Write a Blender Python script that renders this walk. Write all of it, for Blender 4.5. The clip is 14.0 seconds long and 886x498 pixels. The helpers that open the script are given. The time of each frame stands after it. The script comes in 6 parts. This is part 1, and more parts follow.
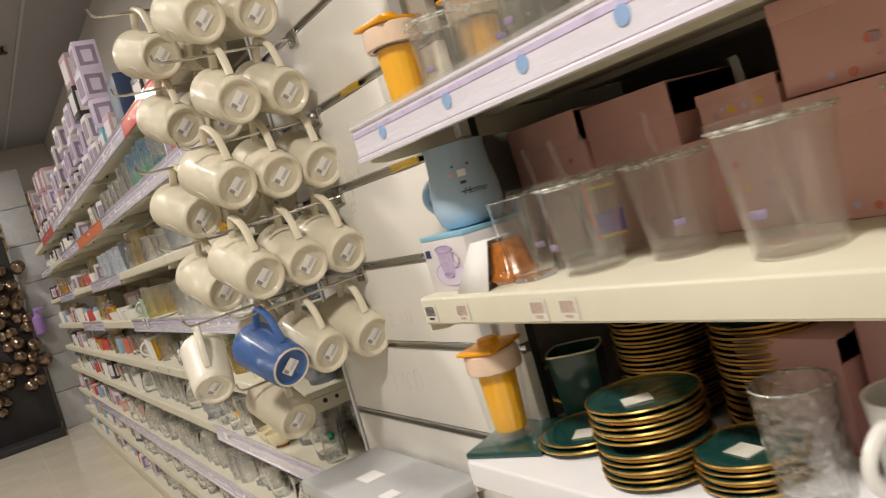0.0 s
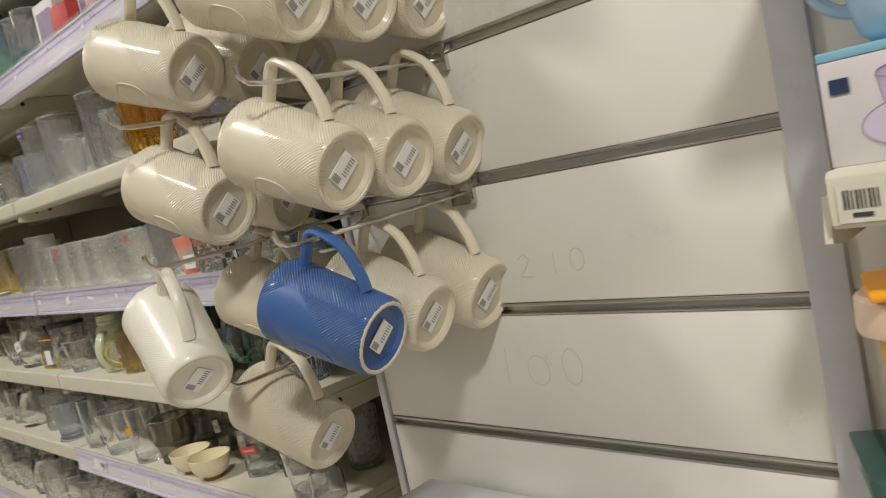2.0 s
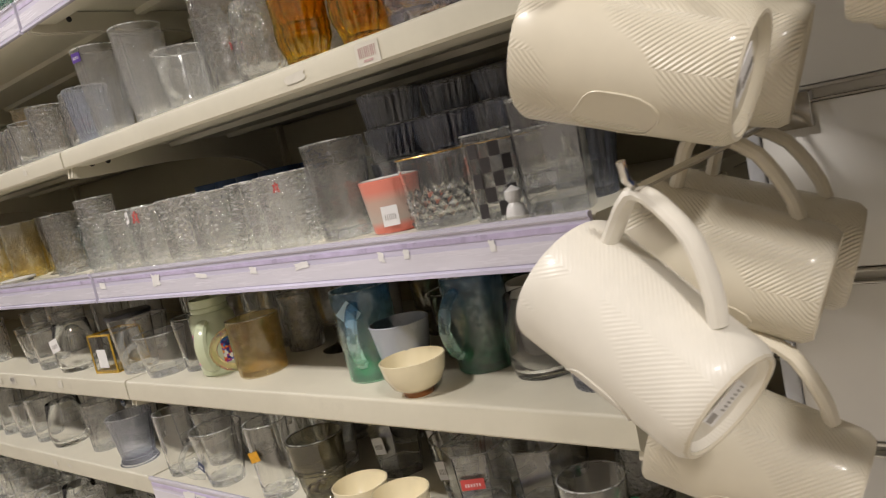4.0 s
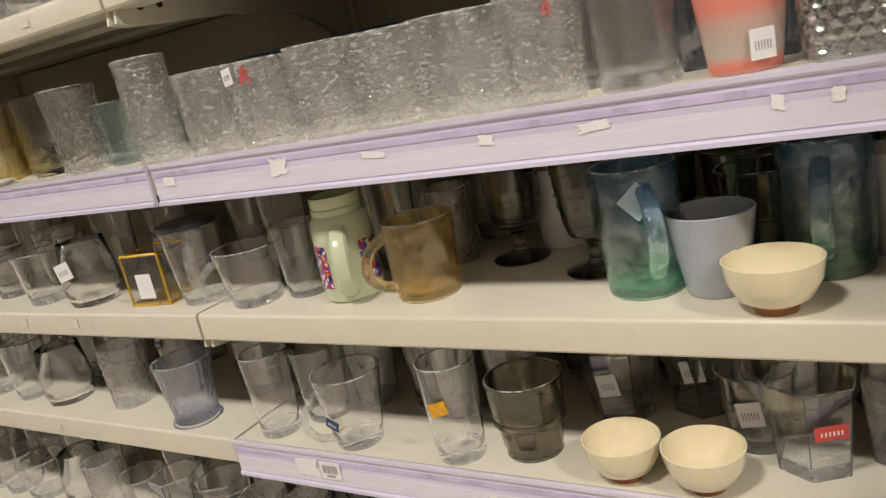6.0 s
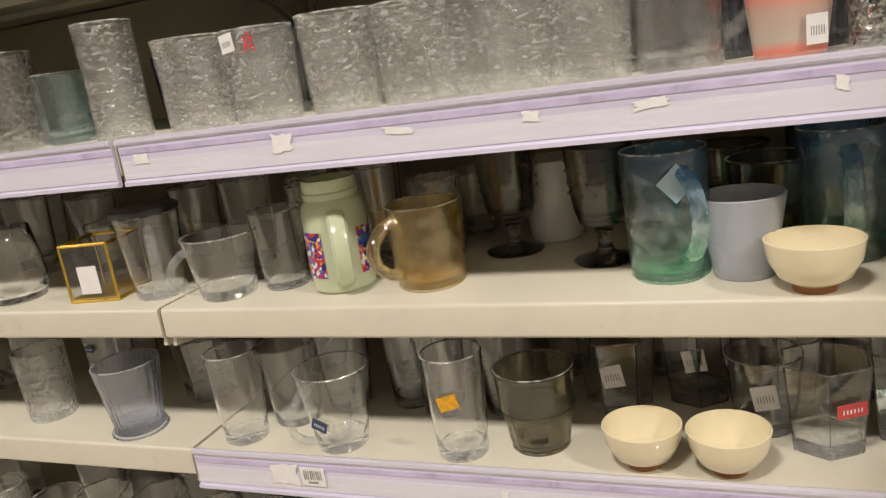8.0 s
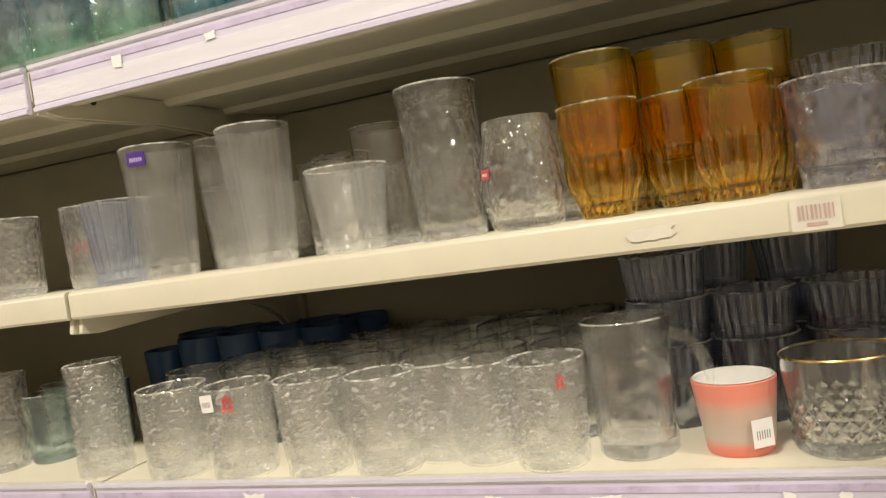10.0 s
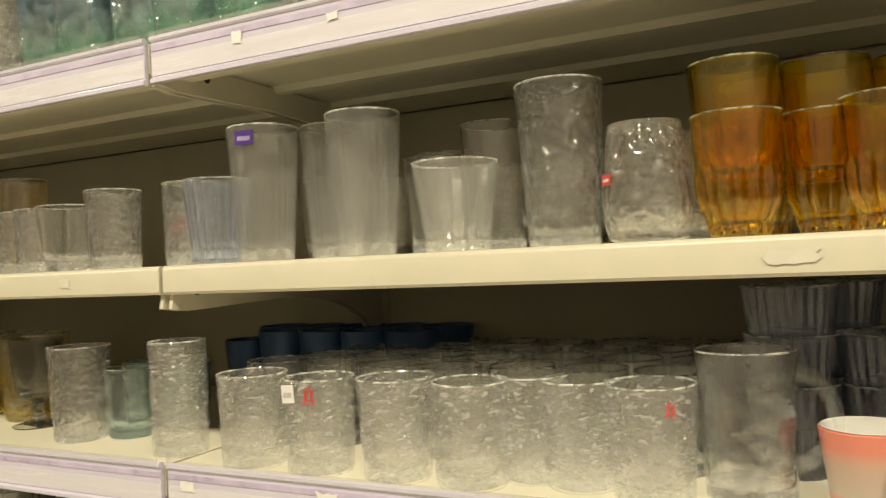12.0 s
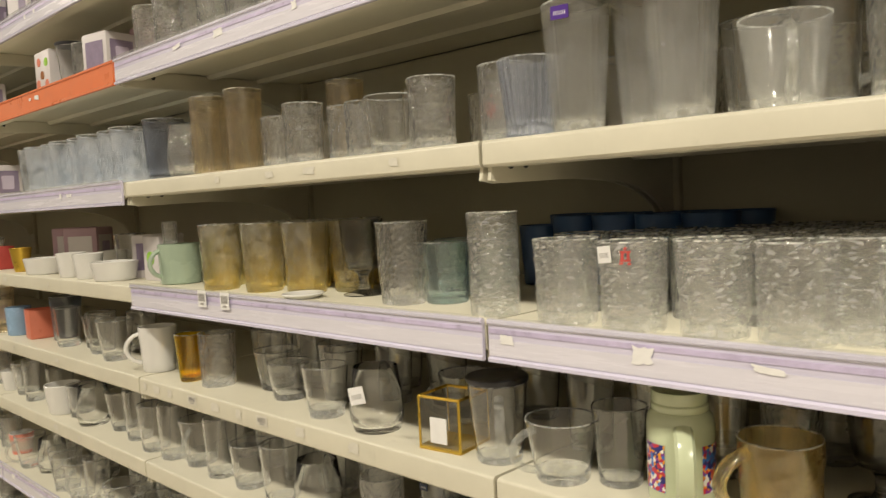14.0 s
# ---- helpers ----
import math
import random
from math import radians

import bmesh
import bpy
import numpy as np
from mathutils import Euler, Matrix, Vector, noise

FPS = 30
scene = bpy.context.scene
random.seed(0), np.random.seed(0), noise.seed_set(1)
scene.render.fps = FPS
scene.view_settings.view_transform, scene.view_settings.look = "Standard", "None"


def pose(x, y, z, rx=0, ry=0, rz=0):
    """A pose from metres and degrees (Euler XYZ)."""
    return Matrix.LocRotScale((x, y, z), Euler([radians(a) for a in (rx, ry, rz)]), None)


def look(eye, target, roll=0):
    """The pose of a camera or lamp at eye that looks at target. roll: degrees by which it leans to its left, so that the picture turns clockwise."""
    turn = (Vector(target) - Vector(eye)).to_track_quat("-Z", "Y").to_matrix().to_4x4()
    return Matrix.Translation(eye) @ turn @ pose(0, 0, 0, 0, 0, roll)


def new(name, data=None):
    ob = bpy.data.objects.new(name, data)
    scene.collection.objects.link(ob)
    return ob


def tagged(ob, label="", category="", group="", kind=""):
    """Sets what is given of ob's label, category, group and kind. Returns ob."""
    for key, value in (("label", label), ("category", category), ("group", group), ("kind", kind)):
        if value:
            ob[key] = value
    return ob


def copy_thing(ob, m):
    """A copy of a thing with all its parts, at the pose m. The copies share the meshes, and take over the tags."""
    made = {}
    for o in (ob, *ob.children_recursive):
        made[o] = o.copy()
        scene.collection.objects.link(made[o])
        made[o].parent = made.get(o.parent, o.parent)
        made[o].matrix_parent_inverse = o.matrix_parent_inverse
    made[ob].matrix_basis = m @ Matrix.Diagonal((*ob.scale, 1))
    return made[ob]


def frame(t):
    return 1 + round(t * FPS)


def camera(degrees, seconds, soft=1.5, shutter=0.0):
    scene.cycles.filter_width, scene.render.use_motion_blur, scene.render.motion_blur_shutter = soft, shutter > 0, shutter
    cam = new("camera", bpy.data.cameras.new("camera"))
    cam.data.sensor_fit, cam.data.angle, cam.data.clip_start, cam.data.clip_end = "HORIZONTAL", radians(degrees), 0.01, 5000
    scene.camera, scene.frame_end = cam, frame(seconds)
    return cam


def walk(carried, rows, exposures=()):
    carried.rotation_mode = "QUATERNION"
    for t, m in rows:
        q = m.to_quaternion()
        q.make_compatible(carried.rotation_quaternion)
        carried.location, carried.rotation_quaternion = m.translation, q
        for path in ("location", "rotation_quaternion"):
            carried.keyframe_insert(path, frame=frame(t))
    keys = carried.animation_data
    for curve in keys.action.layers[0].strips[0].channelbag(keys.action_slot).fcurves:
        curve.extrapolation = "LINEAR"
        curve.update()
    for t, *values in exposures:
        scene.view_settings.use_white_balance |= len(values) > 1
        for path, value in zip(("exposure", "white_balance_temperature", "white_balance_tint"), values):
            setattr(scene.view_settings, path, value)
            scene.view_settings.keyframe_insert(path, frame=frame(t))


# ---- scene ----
SHUTTER = 0.25
EXPOSURES = [(0.0, -0.1, 6550, 12), (1.0, -0.2, 6550, 11), (2.0, -0.32, 6200, 9), (2.6, -0.31, 6050, 11), (3.0, -0.25, 6250, 12), (4.0, -0.1, 6200, 15), (7.0, -0.06, 6500, 15), (9.5, 0.2, 6450, 12), (10.0, 0.25, 7000, 10), (11.0, 0.3, 7900, 6), (12.5, 0.15, 7900, 2), (13.2, 0.15, 7600, 2), (14.0, 0.12, 7000, 8)]
cam = camera(59.26, 14.0, soft=1.1, shutter=SHUTTER)
PATH = [
    (0, (-0.1093, 0.2898, 1.2138), (0.9118, 2.0047, 1.0852), -15.89),
    (0.5, (-0.1584, 0.5183, 1.2118), (0.9358, 2.1912, 1.1484), -15.38),
    (1, (-0.1816, 0.6831, 1.1961), (0.9963, 2.2980, 1.1289), -13.59),
    (1.5, (-0.1571, 0.8642, 1.1866), (1.1165, 2.4021, 1.0721), -12.51),
    (2, (-0.1489, 1.0302, 1.1427), (1.2473, 2.4494, 0.9514), -11.96),
    (2.5, (-0.2128, 1.1859, 1.1474), (1.3018, 2.4682, 0.8984), -12.16),
    (3, (-0.2167, 1.3281, 1.1291), (1.3313, 2.5658, 0.8609), -12.13),
    (3.5, (-0.1771, 1.5339, 1.1647), (1.3354, 2.8162, 0.9034), -12.43),
    (4, (-0.1687, 1.6435, 1.1508), (1.3160, 2.9582, 0.8916), -12.54),
    (6.3, (-0.1769, 2.2390, 1.1238), (1.4617, 3.2541, 0.5901), -11.51),
    (6.5, (-0.1718, 2.2665, 1.1129), (1.4868, 3.2375, 0.5597), -11.14),
    (7, (-0.1890, 2.3368, 1.1214), (1.5184, 3.1890, 0.5226), -10.45),
    (7.2, (-0.1984, 2.3491, 1.1030), (1.5243, 3.1822, 0.5214), -10.06),
    (9.3, (-0.2599, 2.3427, 1.2255), (1.6017, 3.0044, 0.9144), -8.56),
    (9.5, (-0.2314, 2.2938, 1.2603), (1.6131, 3.0354, 1.0419), -9.10),
    (10, (-0.2112, 2.2879, 1.2950), (1.6537, 3.0081, 1.2356), -8.20),
    (10.5, (-0.2006, 2.2981, 1.2975), (1.6785, 2.9827, 1.3151), -6.72),
    (11, (-0.1854, 2.3039, 1.2836), (1.6962, 2.9793, 1.3434), -4.86),
    (11.5, (-0.1828, 2.3059, 1.2886), (1.6696, 3.0585, 1.3350), -3.50),
    (12, (-0.1850, 2.3335, 1.2727), (1.6065, 3.2221, 1.3031), -2.61),
    (12.5, (-0.1913, 2.3430, 1.2485), (1.5109, 3.3926, 1.2753), -2.59),
    (13, (-0.2105, 2.3497, 1.2299), (1.4019, 3.5329, 1.2455), -2.19),
    (13.5, (-0.2278, 2.3675, 1.2374), (1.2914, 3.6667, 1.1714), -2.36),
    (14, (-0.2613, 2.3729, 1.2126), (1.1633, 3.7709, 1.0854), -2.77),
]
walk(cam, [(t, look(eye, target, roll)) for t, eye, target, roll in PATH], EXPOSURES)

# ---- world and lamps ----
world = bpy.data.worlds.new("world")
scene.world = world
world.use_nodes = True
world.node_tree.nodes["Background"].inputs[0].default_value = (0.9, 0.92, 1.0, 1)
world.node_tree.nodes["Background"].inputs[1].default_value = 0.05
LAMP_POWER = 44.0
LAMP_SHARE = (1.5, 0.85, 0.75, 0.8)
CEIL = 3.0
LAMP_X = -0.9
LAMP_Y = (0.1, 2.7, 5.3, 7.9)


def lamp(name, at, size, power, colour):
    data = bpy.data.lights.new(name, "AREA")
    data.shape, data.size, data.size_y, data.energy, data.color = "RECTANGLE", size[0], size[1], power, colour
    ob = new(name, data)
    ob.matrix_world = pose(*at)
    return ob


for ly, share in zip(LAMP_Y, LAMP_SHARE):
    lamp("ceiling_lamp", (LAMP_X, ly, CEIL - 0.085), (0.26, 0.3), LAMP_POWER * share, (1.0, 0.94, 0.84))


# ---- materials ----
def material(name):
    m = bpy.data.materials.new(name)
    m.use_nodes = True
    nt = m.node_tree
    return m, nt, nt.nodes["Principled BSDF"]


def link(nt, a, b):
    nt.links.new(a, b)


def noise_node(nt, scale, detail=3.0, rough=0.6, stretch=None):
    tex = nt.nodes.new("ShaderNodeTexNoise")
    tex.inputs["Scale"].default_value = scale
    tex.inputs["Detail"].default_value = detail
    tex.inputs["Roughness"].default_value = rough
    co = nt.nodes.new("ShaderNodeTexCoord")
    if stretch:
        mp = nt.nodes.new("ShaderNodeMapping")
        mp.inputs["Scale"].default_value = stretch
        link(nt, co.outputs["Object"], mp.inputs["Vector"])
        link(nt, mp.outputs[0], tex.inputs["Vector"])
    else:
        link(nt, co.outputs["Object"], tex.inputs["Vector"])
    return tex


def ramp(nt, fac, stops):
    r = nt.nodes.new("ShaderNodeValToRGB")
    while len(r.color_ramp.elements) < len(stops):
        r.color_ramp.elements.new(0.5)
    for e, (p, c) in zip(r.color_ramp.elements, stops):
        e.position, e.color = p, (*c, 1)
    link(nt, fac, r.inputs[0])
    return r.outputs[0]


def scaled(c, f):
    return tuple(min(1.0, max(0.0, v * f)) for v in c)


def bump(nt, height, target, strength, dist=0.001):
    b = nt.nodes.new("ShaderNodeBump")
    b.inputs["Strength"].default_value = strength
    b.inputs["Distance"].default_value = dist
    link(nt, height, b.inputs["Height"])
    link(nt, b.outputs[0], target)
    return b


def surface(name, colour, rough=0.5, metal=0.0, var=0.12, scale=18.0, fine=220.0, relief=0.08, coat=0.0, dirt=0.0, stretch=None):
    """A painted, plastic, ceramic or metal surface with stains and fine grain."""
    m, nt, p = material(name)
    big = noise_node(nt, scale, 5.0, 0.65, stretch)
    stops = [(0.25, scaled(colour, 1 - var)), (0.6, colour), (0.85, scaled(colour, 1 + var * 0.4))]
    col = ramp(nt, big.outputs[0], stops)
    if dirt:
        spots = noise_node(nt, scale * 2.3, 6.0, 0.75)
        mix = nt.nodes.new("ShaderNodeMix")
        mix.data_type = "RGBA"
        mix.inputs["B"].default_value = (*scaled(colour, 0.45), 1)
        link(nt, col, mix.inputs["A"])
        f = ramp(nt, spots.outputs[0], [(0.62, (0, 0, 0)), (0.8, (dirt, dirt, dirt))])
        link(nt, f, mix.inputs["Factor"])
        col = mix.outputs["Result"]
    link(nt, col, p.inputs["Base Color"])
    grain = noise_node(nt, fine, 3.0, 0.6)
    rr = ramp(nt, big.outputs[0], [(0.2, (max(0.02, rough - 0.08),) * 3), (0.8, (min(1, rough + 0.1),) * 3)])
    link(nt, rr, p.inputs["Roughness"])
    p.inputs["Metallic"].default_value = metal
    p.inputs["Coat Weight"].default_value = coat
    if relief:
        bump(nt, grain.outputs[0], p.inputs["Normal"], relief, 0.001)
    return m


def glass(name, tint=(0.985, 0.99, 0.985), haze=0.012, relief=0.0, scale=90.0, stretch=None, rough=0.04, kind="noise", edge=0.5, bend=0.0, even=False, sparkle=0.0):
    """Thin drinking glass: see-through, gloss rising to the edge, milky haze painted in for light caught by the moulded
    relief.
    """
    m, nt, p = material(name)
    nt.nodes.remove(p)
    out = nt.nodes["Material Output"]
    clear = nt.nodes.new("ShaderNodeBsdfTransparent")
    clear.inputs[0].default_value = (*tint, 1)
    gloss = nt.nodes.new("ShaderNodeBsdfGlossy")
    gloss.inputs["Roughness"].default_value = rough
    gloss.inputs[0].default_value = (1, 1, 1, 1)
    soft = nt.nodes.new("ShaderNodeBsdfDiffuse")
    thru = nt.nodes.new("ShaderNodeBsdfTranslucent")
    pale = tuple(0.1 + 0.85 * v * v for v in tint)
    soft.inputs[0].default_value = (*pale, 1)
    thru.inputs[0].default_value = (*pale, 1)
    if kind == "voronoi":
        co = nt.nodes.new("ShaderNodeTexCoord")
        tex = nt.nodes.new("ShaderNodeTexVoronoi")
        tex.feature = "SMOOTH_F1"
        tex.inputs["Scale"].default_value = scale
        link(nt, co.outputs["Object"], tex.inputs["Vector"])
        height = tex.outputs["Distance"]
        stops = [(0.25, (haze * 0.3,) * 3), (0.62, (min(1, haze * 2.6),) * 3)]
    else:
        tex = noise_node(nt, scale, 2.0, 0.5, stretch)
        height = tex.outputs[0]
        stops = [(0.42, (haze * 0.4,) * 3), (0.6, (min(1, haze * 2.2),) * 3)]
    if even:
        stops = [(0.35, (haze * 0.75,) * 3), (0.65, (min(1, haze * 1.35),) * 3)]
    # white flecks on the relief, painted in where sparkles would show
    if sparkle:
        edge_at = (0.55, 0.82) if kind == "voronoi" else (0.56, 0.66)
        stops = [(edge_at[0], (haze,) * 3), (edge_at[1], (sparkle,) * 3)]
    bent = nt.nodes.new("ShaderNodeBsdfGlass")
    bent.inputs[0].default_value = (*tint, 1)
    bent.inputs["Roughness"].default_value = 0.0
    bent.inputs["IOR"].default_value = 1.45
    see = nt.nodes.new("ShaderNodeMixShader")
    see.inputs[0].default_value = bend
    link(nt, clear.outputs[0], see.inputs[1])
    link(nt, bent.outputs[0], see.inputs[2])
    if not bend:
        nt.nodes.remove(see)
        nt.nodes.remove(bent)
        see = clear
    lw = nt.nodes.new("ShaderNodeLayerWeight")
    lw.inputs["Blend"].default_value = 0.5
    if relief:
        b = bump(nt, height, gloss.inputs["Normal"], relief, 0.006)
        link(nt, b.outputs[0], lw.inputs["Normal"])
        link(nt, b.outputs[0], soft.inputs["Normal"])
        if bend:
            b2 = bump(nt, height, bent.inputs["Normal"], relief, 0.005)
    curve = nt.nodes.new("ShaderNodeMath")
    curve.operation = "POWER"
    curve.inputs[1].default_value = 4.0
    link(nt, lw.outputs["Facing"], curve.inputs[0])
    fade = nt.nodes.new("ShaderNodeMath")
    fade.operation = "MULTIPLY_ADD"
    fade.inputs[1].default_value = edge
    fade.inputs[2].default_value = 0.04 if relief < 0.14 else 0.06
    link(nt, curve.outputs[0], fade.inputs[0])
    milk = nt.nodes.new("ShaderNodeMixShader")
    milk.inputs[0].default_value = 0.5
    link(nt, soft.outputs[0], milk.inputs[1])
    link(nt, thru.outputs[0], milk.inputs[2])
    m1 = nt.nodes.new("ShaderNodeMixShader")
    link(nt, ramp(nt, height, stops), m1.inputs[0])
    link(nt, see.outputs[0], m1.inputs[1])
    link(nt, milk.outputs[0], m1.inputs[2])
    m2 = nt.nodes.new("ShaderNodeMixShader")
    link(nt, fade.outputs[0], m2.inputs[0])
    link(nt, m1.outputs[0], m2.inputs[1])
    link(nt, gloss.outputs[0], m2.inputs[2])
    link(nt, m2.outputs[0], out.inputs["Surface"])
    return m


def glaze_ribbed(name, colour, pressed=0.52):
    """Glazed stoneware with fine zig-zag grooves pressed into it."""
    m, nt, p = material(name)
    big = noise_node(nt, 25.0, 4.0)
    col = ramp(nt, big.outputs[0], [(0.3, scaled(colour, 0.93)), (0.7, colour)])
    link(nt, col, p.inputs["Base Color"])
    p.inputs["Roughness"].default_value = 0.38
    p.inputs["Coat Weight"].default_value = 0.15
    p.inputs["Coat Roughness"].default_value = 0.12
    co = nt.nodes.new("ShaderNodeTexCoord")
    sep = nt.nodes.new("ShaderNodeSeparateXYZ")
    link(nt, co.outputs["Object"], sep.inputs[0])

    def calc(op, a, b=None):
        n = nt.nodes.new("ShaderNodeMath")
        n.operation = op
        for i, v in enumerate((a, b)):
            if v is None:
                continue
            if isinstance(v, (int, float)):
                n.inputs[i].default_value = v
            else:
                link(nt, v, n.inputs[i])
        return n.outputs[0]

    ang = calc("ARCTAN2", sep.outputs[1], sep.outputs[0])
    zig = calc("PINGPONG", calc("MULTIPLY", ang, 0.042), 0.033)
    wave = calc("SINE", calc("MULTIPLY", calc("ADD", sep.outputs[2], zig), 1800.0))
    patch = noise_node(nt, 17.0, 0.0)
    where = ramp(nt, patch.outputs[0], [(0.39, (0, 0, 0)), (0.42, (1, 1, 1))])
    bump(nt, calc("MULTIPLY", wave, where), p.inputs["Normal"], pressed, 0.00055)
    return m


CREAM_PAINT = surface("cream_shelf_paint", (0.68, 0.645, 0.52), 0.38, var=0.08, scale=9.0, dirt=0.25, relief=0.04)
# shelf cream darkened: part of the shade behind the stock is in this colour
SHADED_CREAM = surface("shaded_shelf_cream", (0.52, 0.49, 0.36), 0.55, var=0.1, scale=5.0, dirt=0.2)
GREY_PAINT = surface("grey_powder_coat", (0.42, 0.43, 0.45), 0.45, var=0.1)
GREY_LIGHT = surface("light_grey_enamel", (0.55, 0.56, 0.58), 0.35, var=0.12, dirt=0.3)
WHITE_BOARD = surface("white_slat_board", (0.8, 0.78, 0.73), 0.3, var=0.07, scale=4.0, dirt=0.2, relief=0.03)
WHITE_SHELF = surface("white_gloss_board", (0.8, 0.8, 0.83), 0.2, var=0.05, scale=4.0)
ALU = surface("aluminium", (0.62, 0.61, 0.58), 0.3, 1.0, var=0.15, stretch=(1, 0.05, 1))
CHROME = surface("chrome_wire", (0.6, 0.58, 0.55), 0.16, 1.0, var=0.1, relief=0.0)
LILAC = surface("lilac_price_strip", (0.7, 0.67, 0.83), 0.22, var=0.14, scale=14.0, coat=0.5, stretch=(1, 0.25, 3))
LILAC_PALE = surface("pale_lilac_strip", (0.78, 0.74, 0.84), 0.2, var=0.1, scale=14.0, coat=0.5)
VIOLET_LINE = surface("violet_line", (0.62, 0.55, 0.77), 0.3, var=0.3, scale=30.0)
STRIP_WHITE = surface("whitish_strip_paper", (0.78, 0.76, 0.85), 0.25, var=0.1, scale=25.0, coat=0.5, stretch=(1, 0.2, 3))
RED_STRIP = surface("red_price_strip", (0.72, 0.1, 0.07), 0.3, var=0.1, coat=0.4)
ORANGE_STRIP = surface("orange_price_strip", (0.85, 0.22, 0.08), 0.3, var=0.1, coat=0.4)
PAPER = surface("white_paper", (0.86, 0.85, 0.84), 0.7, var=0.06, scale=60.0)
DULL_TICKET = surface("worn_ticket_paper", (0.72, 0.69, 0.6), 0.6, var=0.1, scale=60.0)
INK = surface("black_ink", (0.05, 0.045, 0.045), 0.6, var=0.2)
INK_GREY = surface("grey_ink", (0.36, 0.34, 0.32), 0.6, var=0.2)
PINK_INK = surface("red_ink", (0.55, 0.38, 0.35), 0.6, var=0.2)
FLOOR_TILE = surface("floor_tile", (0.72, 0.66, 0.55), 0.12, var=0.1, scale=3.0, dirt=0.15, relief=0.01)
GROUT = surface("floor_grout", (0.6, 0.55, 0.46), 0.8)
PLASTER = surface("wall_plaster", (0.6, 0.57, 0.52), 0.8, var=0.08, scale=2.0)
DULL_WALL = surface("dull_wall", (0.3, 0.28, 0.26), 0.8, var=0.1, scale=2.0)
CEILING = surface("ceiling_board", (0.34, 0.33, 0.35), 0.85, var=0.06, scale=1.5)
DARK = surface("dark_display", (0.03, 0.028, 0.03), 0.6, var=0.3)
MUG_CREAM = glaze_ribbed("cream_glaze", (0.72, 0.66, 0.52))
MUG_WHITE = glaze_ribbed("ivory_glaze", (0.8, 0.76, 0.66), 0.14)
MUG_BLUE = glaze_ribbed("blue_glaze", (0.05, 0.125, 0.35), 0.9)
PLAIN_GLAZE = {MUG_CREAM: surface("plain_cream_glaze", (0.72, 0.66, 0.52), 0.34, var=0.06, coat=0.15, relief=0.0), MUG_WHITE: surface("plain_ivory_glaze", (0.8, 0.76, 0.66), 0.34, var=0.05, coat=0.15, relief=0.0), MUG_BLUE: surface("plain_blue_glaze", (0.05, 0.125, 0.35), 0.34, var=0.06, coat=0.15, relief=0.0)}
MUG_BASE = surface("unglazed_base", (0.66, 0.6, 0.47), 0.45, var=0.08, scale=40.0)
G_CLEAR = glass("clear_glass", (0.992, 0.993, 0.987), 0.004, bend=1.0, edge=0.2, even=True)
# haze whitens clear handles in place of the bright edges of lit glass
G_HANDLE = glass("handle_glass", (0.94, 0.945, 0.93), 0.12, edge=0.8)
G_GOBLET = glass("goblet_smoke_glass", (0.72, 0.71, 0.67), 0.015, edge=0.3, bend=1.0)
# strong haze paints bright highlight lines on rims and a pale gleam in bases
G_RIM = glass("bright_rim_glass", (0.9, 0.9, 0.88), 0.42, edge=0.6)
G_FOOT = glass("base_glass", (0.97, 0.972, 0.955), 0.14, 0.7, 90.0, edge=0.5)
G_HAM = glass("hammered_glass", (0.998, 0.998, 0.993), 0.01, 0.5, 150.0, kind="voronoi", rough=0.05, edge=0.22, bend=0.8, sparkle=0.2)
G_BARK = glass("bark_glass", (0.998, 0.998, 0.992), 0.01, 0.6, 130.0, stretch=(1.0, 1.0, 2.2), rough=0.05, edge=0.22, bend=0.35, sparkle=0.32)
G_WAVE = glass("wavy_glass", (0.998, 0.998, 0.993), 0.012, 0.4, 60.0, rough=0.05, edge=0.3, bend=0.85)
G_STREAK = glass("streaked_glass", (0.985, 0.987, 0.978), 0.015, 0.45, 130.0, rough=0.06, edge=0.22, bend=0.8, kind="voronoi", sparkle=0.17)
G_RIB = glass("ribbed_glass", (0.996, 0.997, 0.99), 0.055, 0.0, 60.0, rough=0.05, edge=0.3, bend=0.3, even=True)
G_FROST = glass("frosted_glass", (0.97, 0.972, 0.962), 0.11, 0.2, 25.0, rough=0.12, even=True)
G_BLUE = glass("blue_tinted_glass", (0.93, 0.948, 0.99), 0.05, 0.2, 90.0, stretch=(4.0, 4.0, 0.2), edge=0.4, bend=1.0, even=True)
G_AMBER = glass("amber_glass", (1.0, 0.85, 0.12), 0.006, 0.15, 60.0, stretch=(3.0, 3.0, 0.4), edge=0.25, bend=1.0, even=True)
G_HONEY = glass("honey_glass", (0.996, 0.915, 0.7), 0.035, 0.4, 60.0, edge=0.4, bend=0.55, even=True)
G_PEACH = glass("peach_lustre_glass", (0.992, 0.945, 0.84), 0.015, 0.35, 70.0, edge=0.3, bend=0.3, even=True)
G_SMOKE = glass("smoked_glass", (0.74, 0.72, 0.64), 0.012, edge=0.3, bend=1.0)
G_GREYBLUE = glass("grey_blue_glass", (0.87, 0.89, 0.94), 0.035, 0.2, 60.0, stretch=(4.0, 4.0, 0.2), edge=0.3, bend=1.0, even=True)
G_TEAL = glass("teal_glass", (0.91, 0.965, 0.955), 0.03, 0.5, 50.0, edge=0.3, bend=1.0, even=True)
CERAMIC = surface("white_ceramic", (0.8, 0.79, 0.76), 0.18, var=0.04, coat=0.4, relief=0.0)
CERAMIC_CREAM = surface("cream_lacquer", (0.85, 0.76, 0.52), 0.2, var=0.06, coat=0.4, relief=0.0)
BROWN = surface("brown_foot", (0.32, 0.12, 0.03), 0.3, var=0.2)
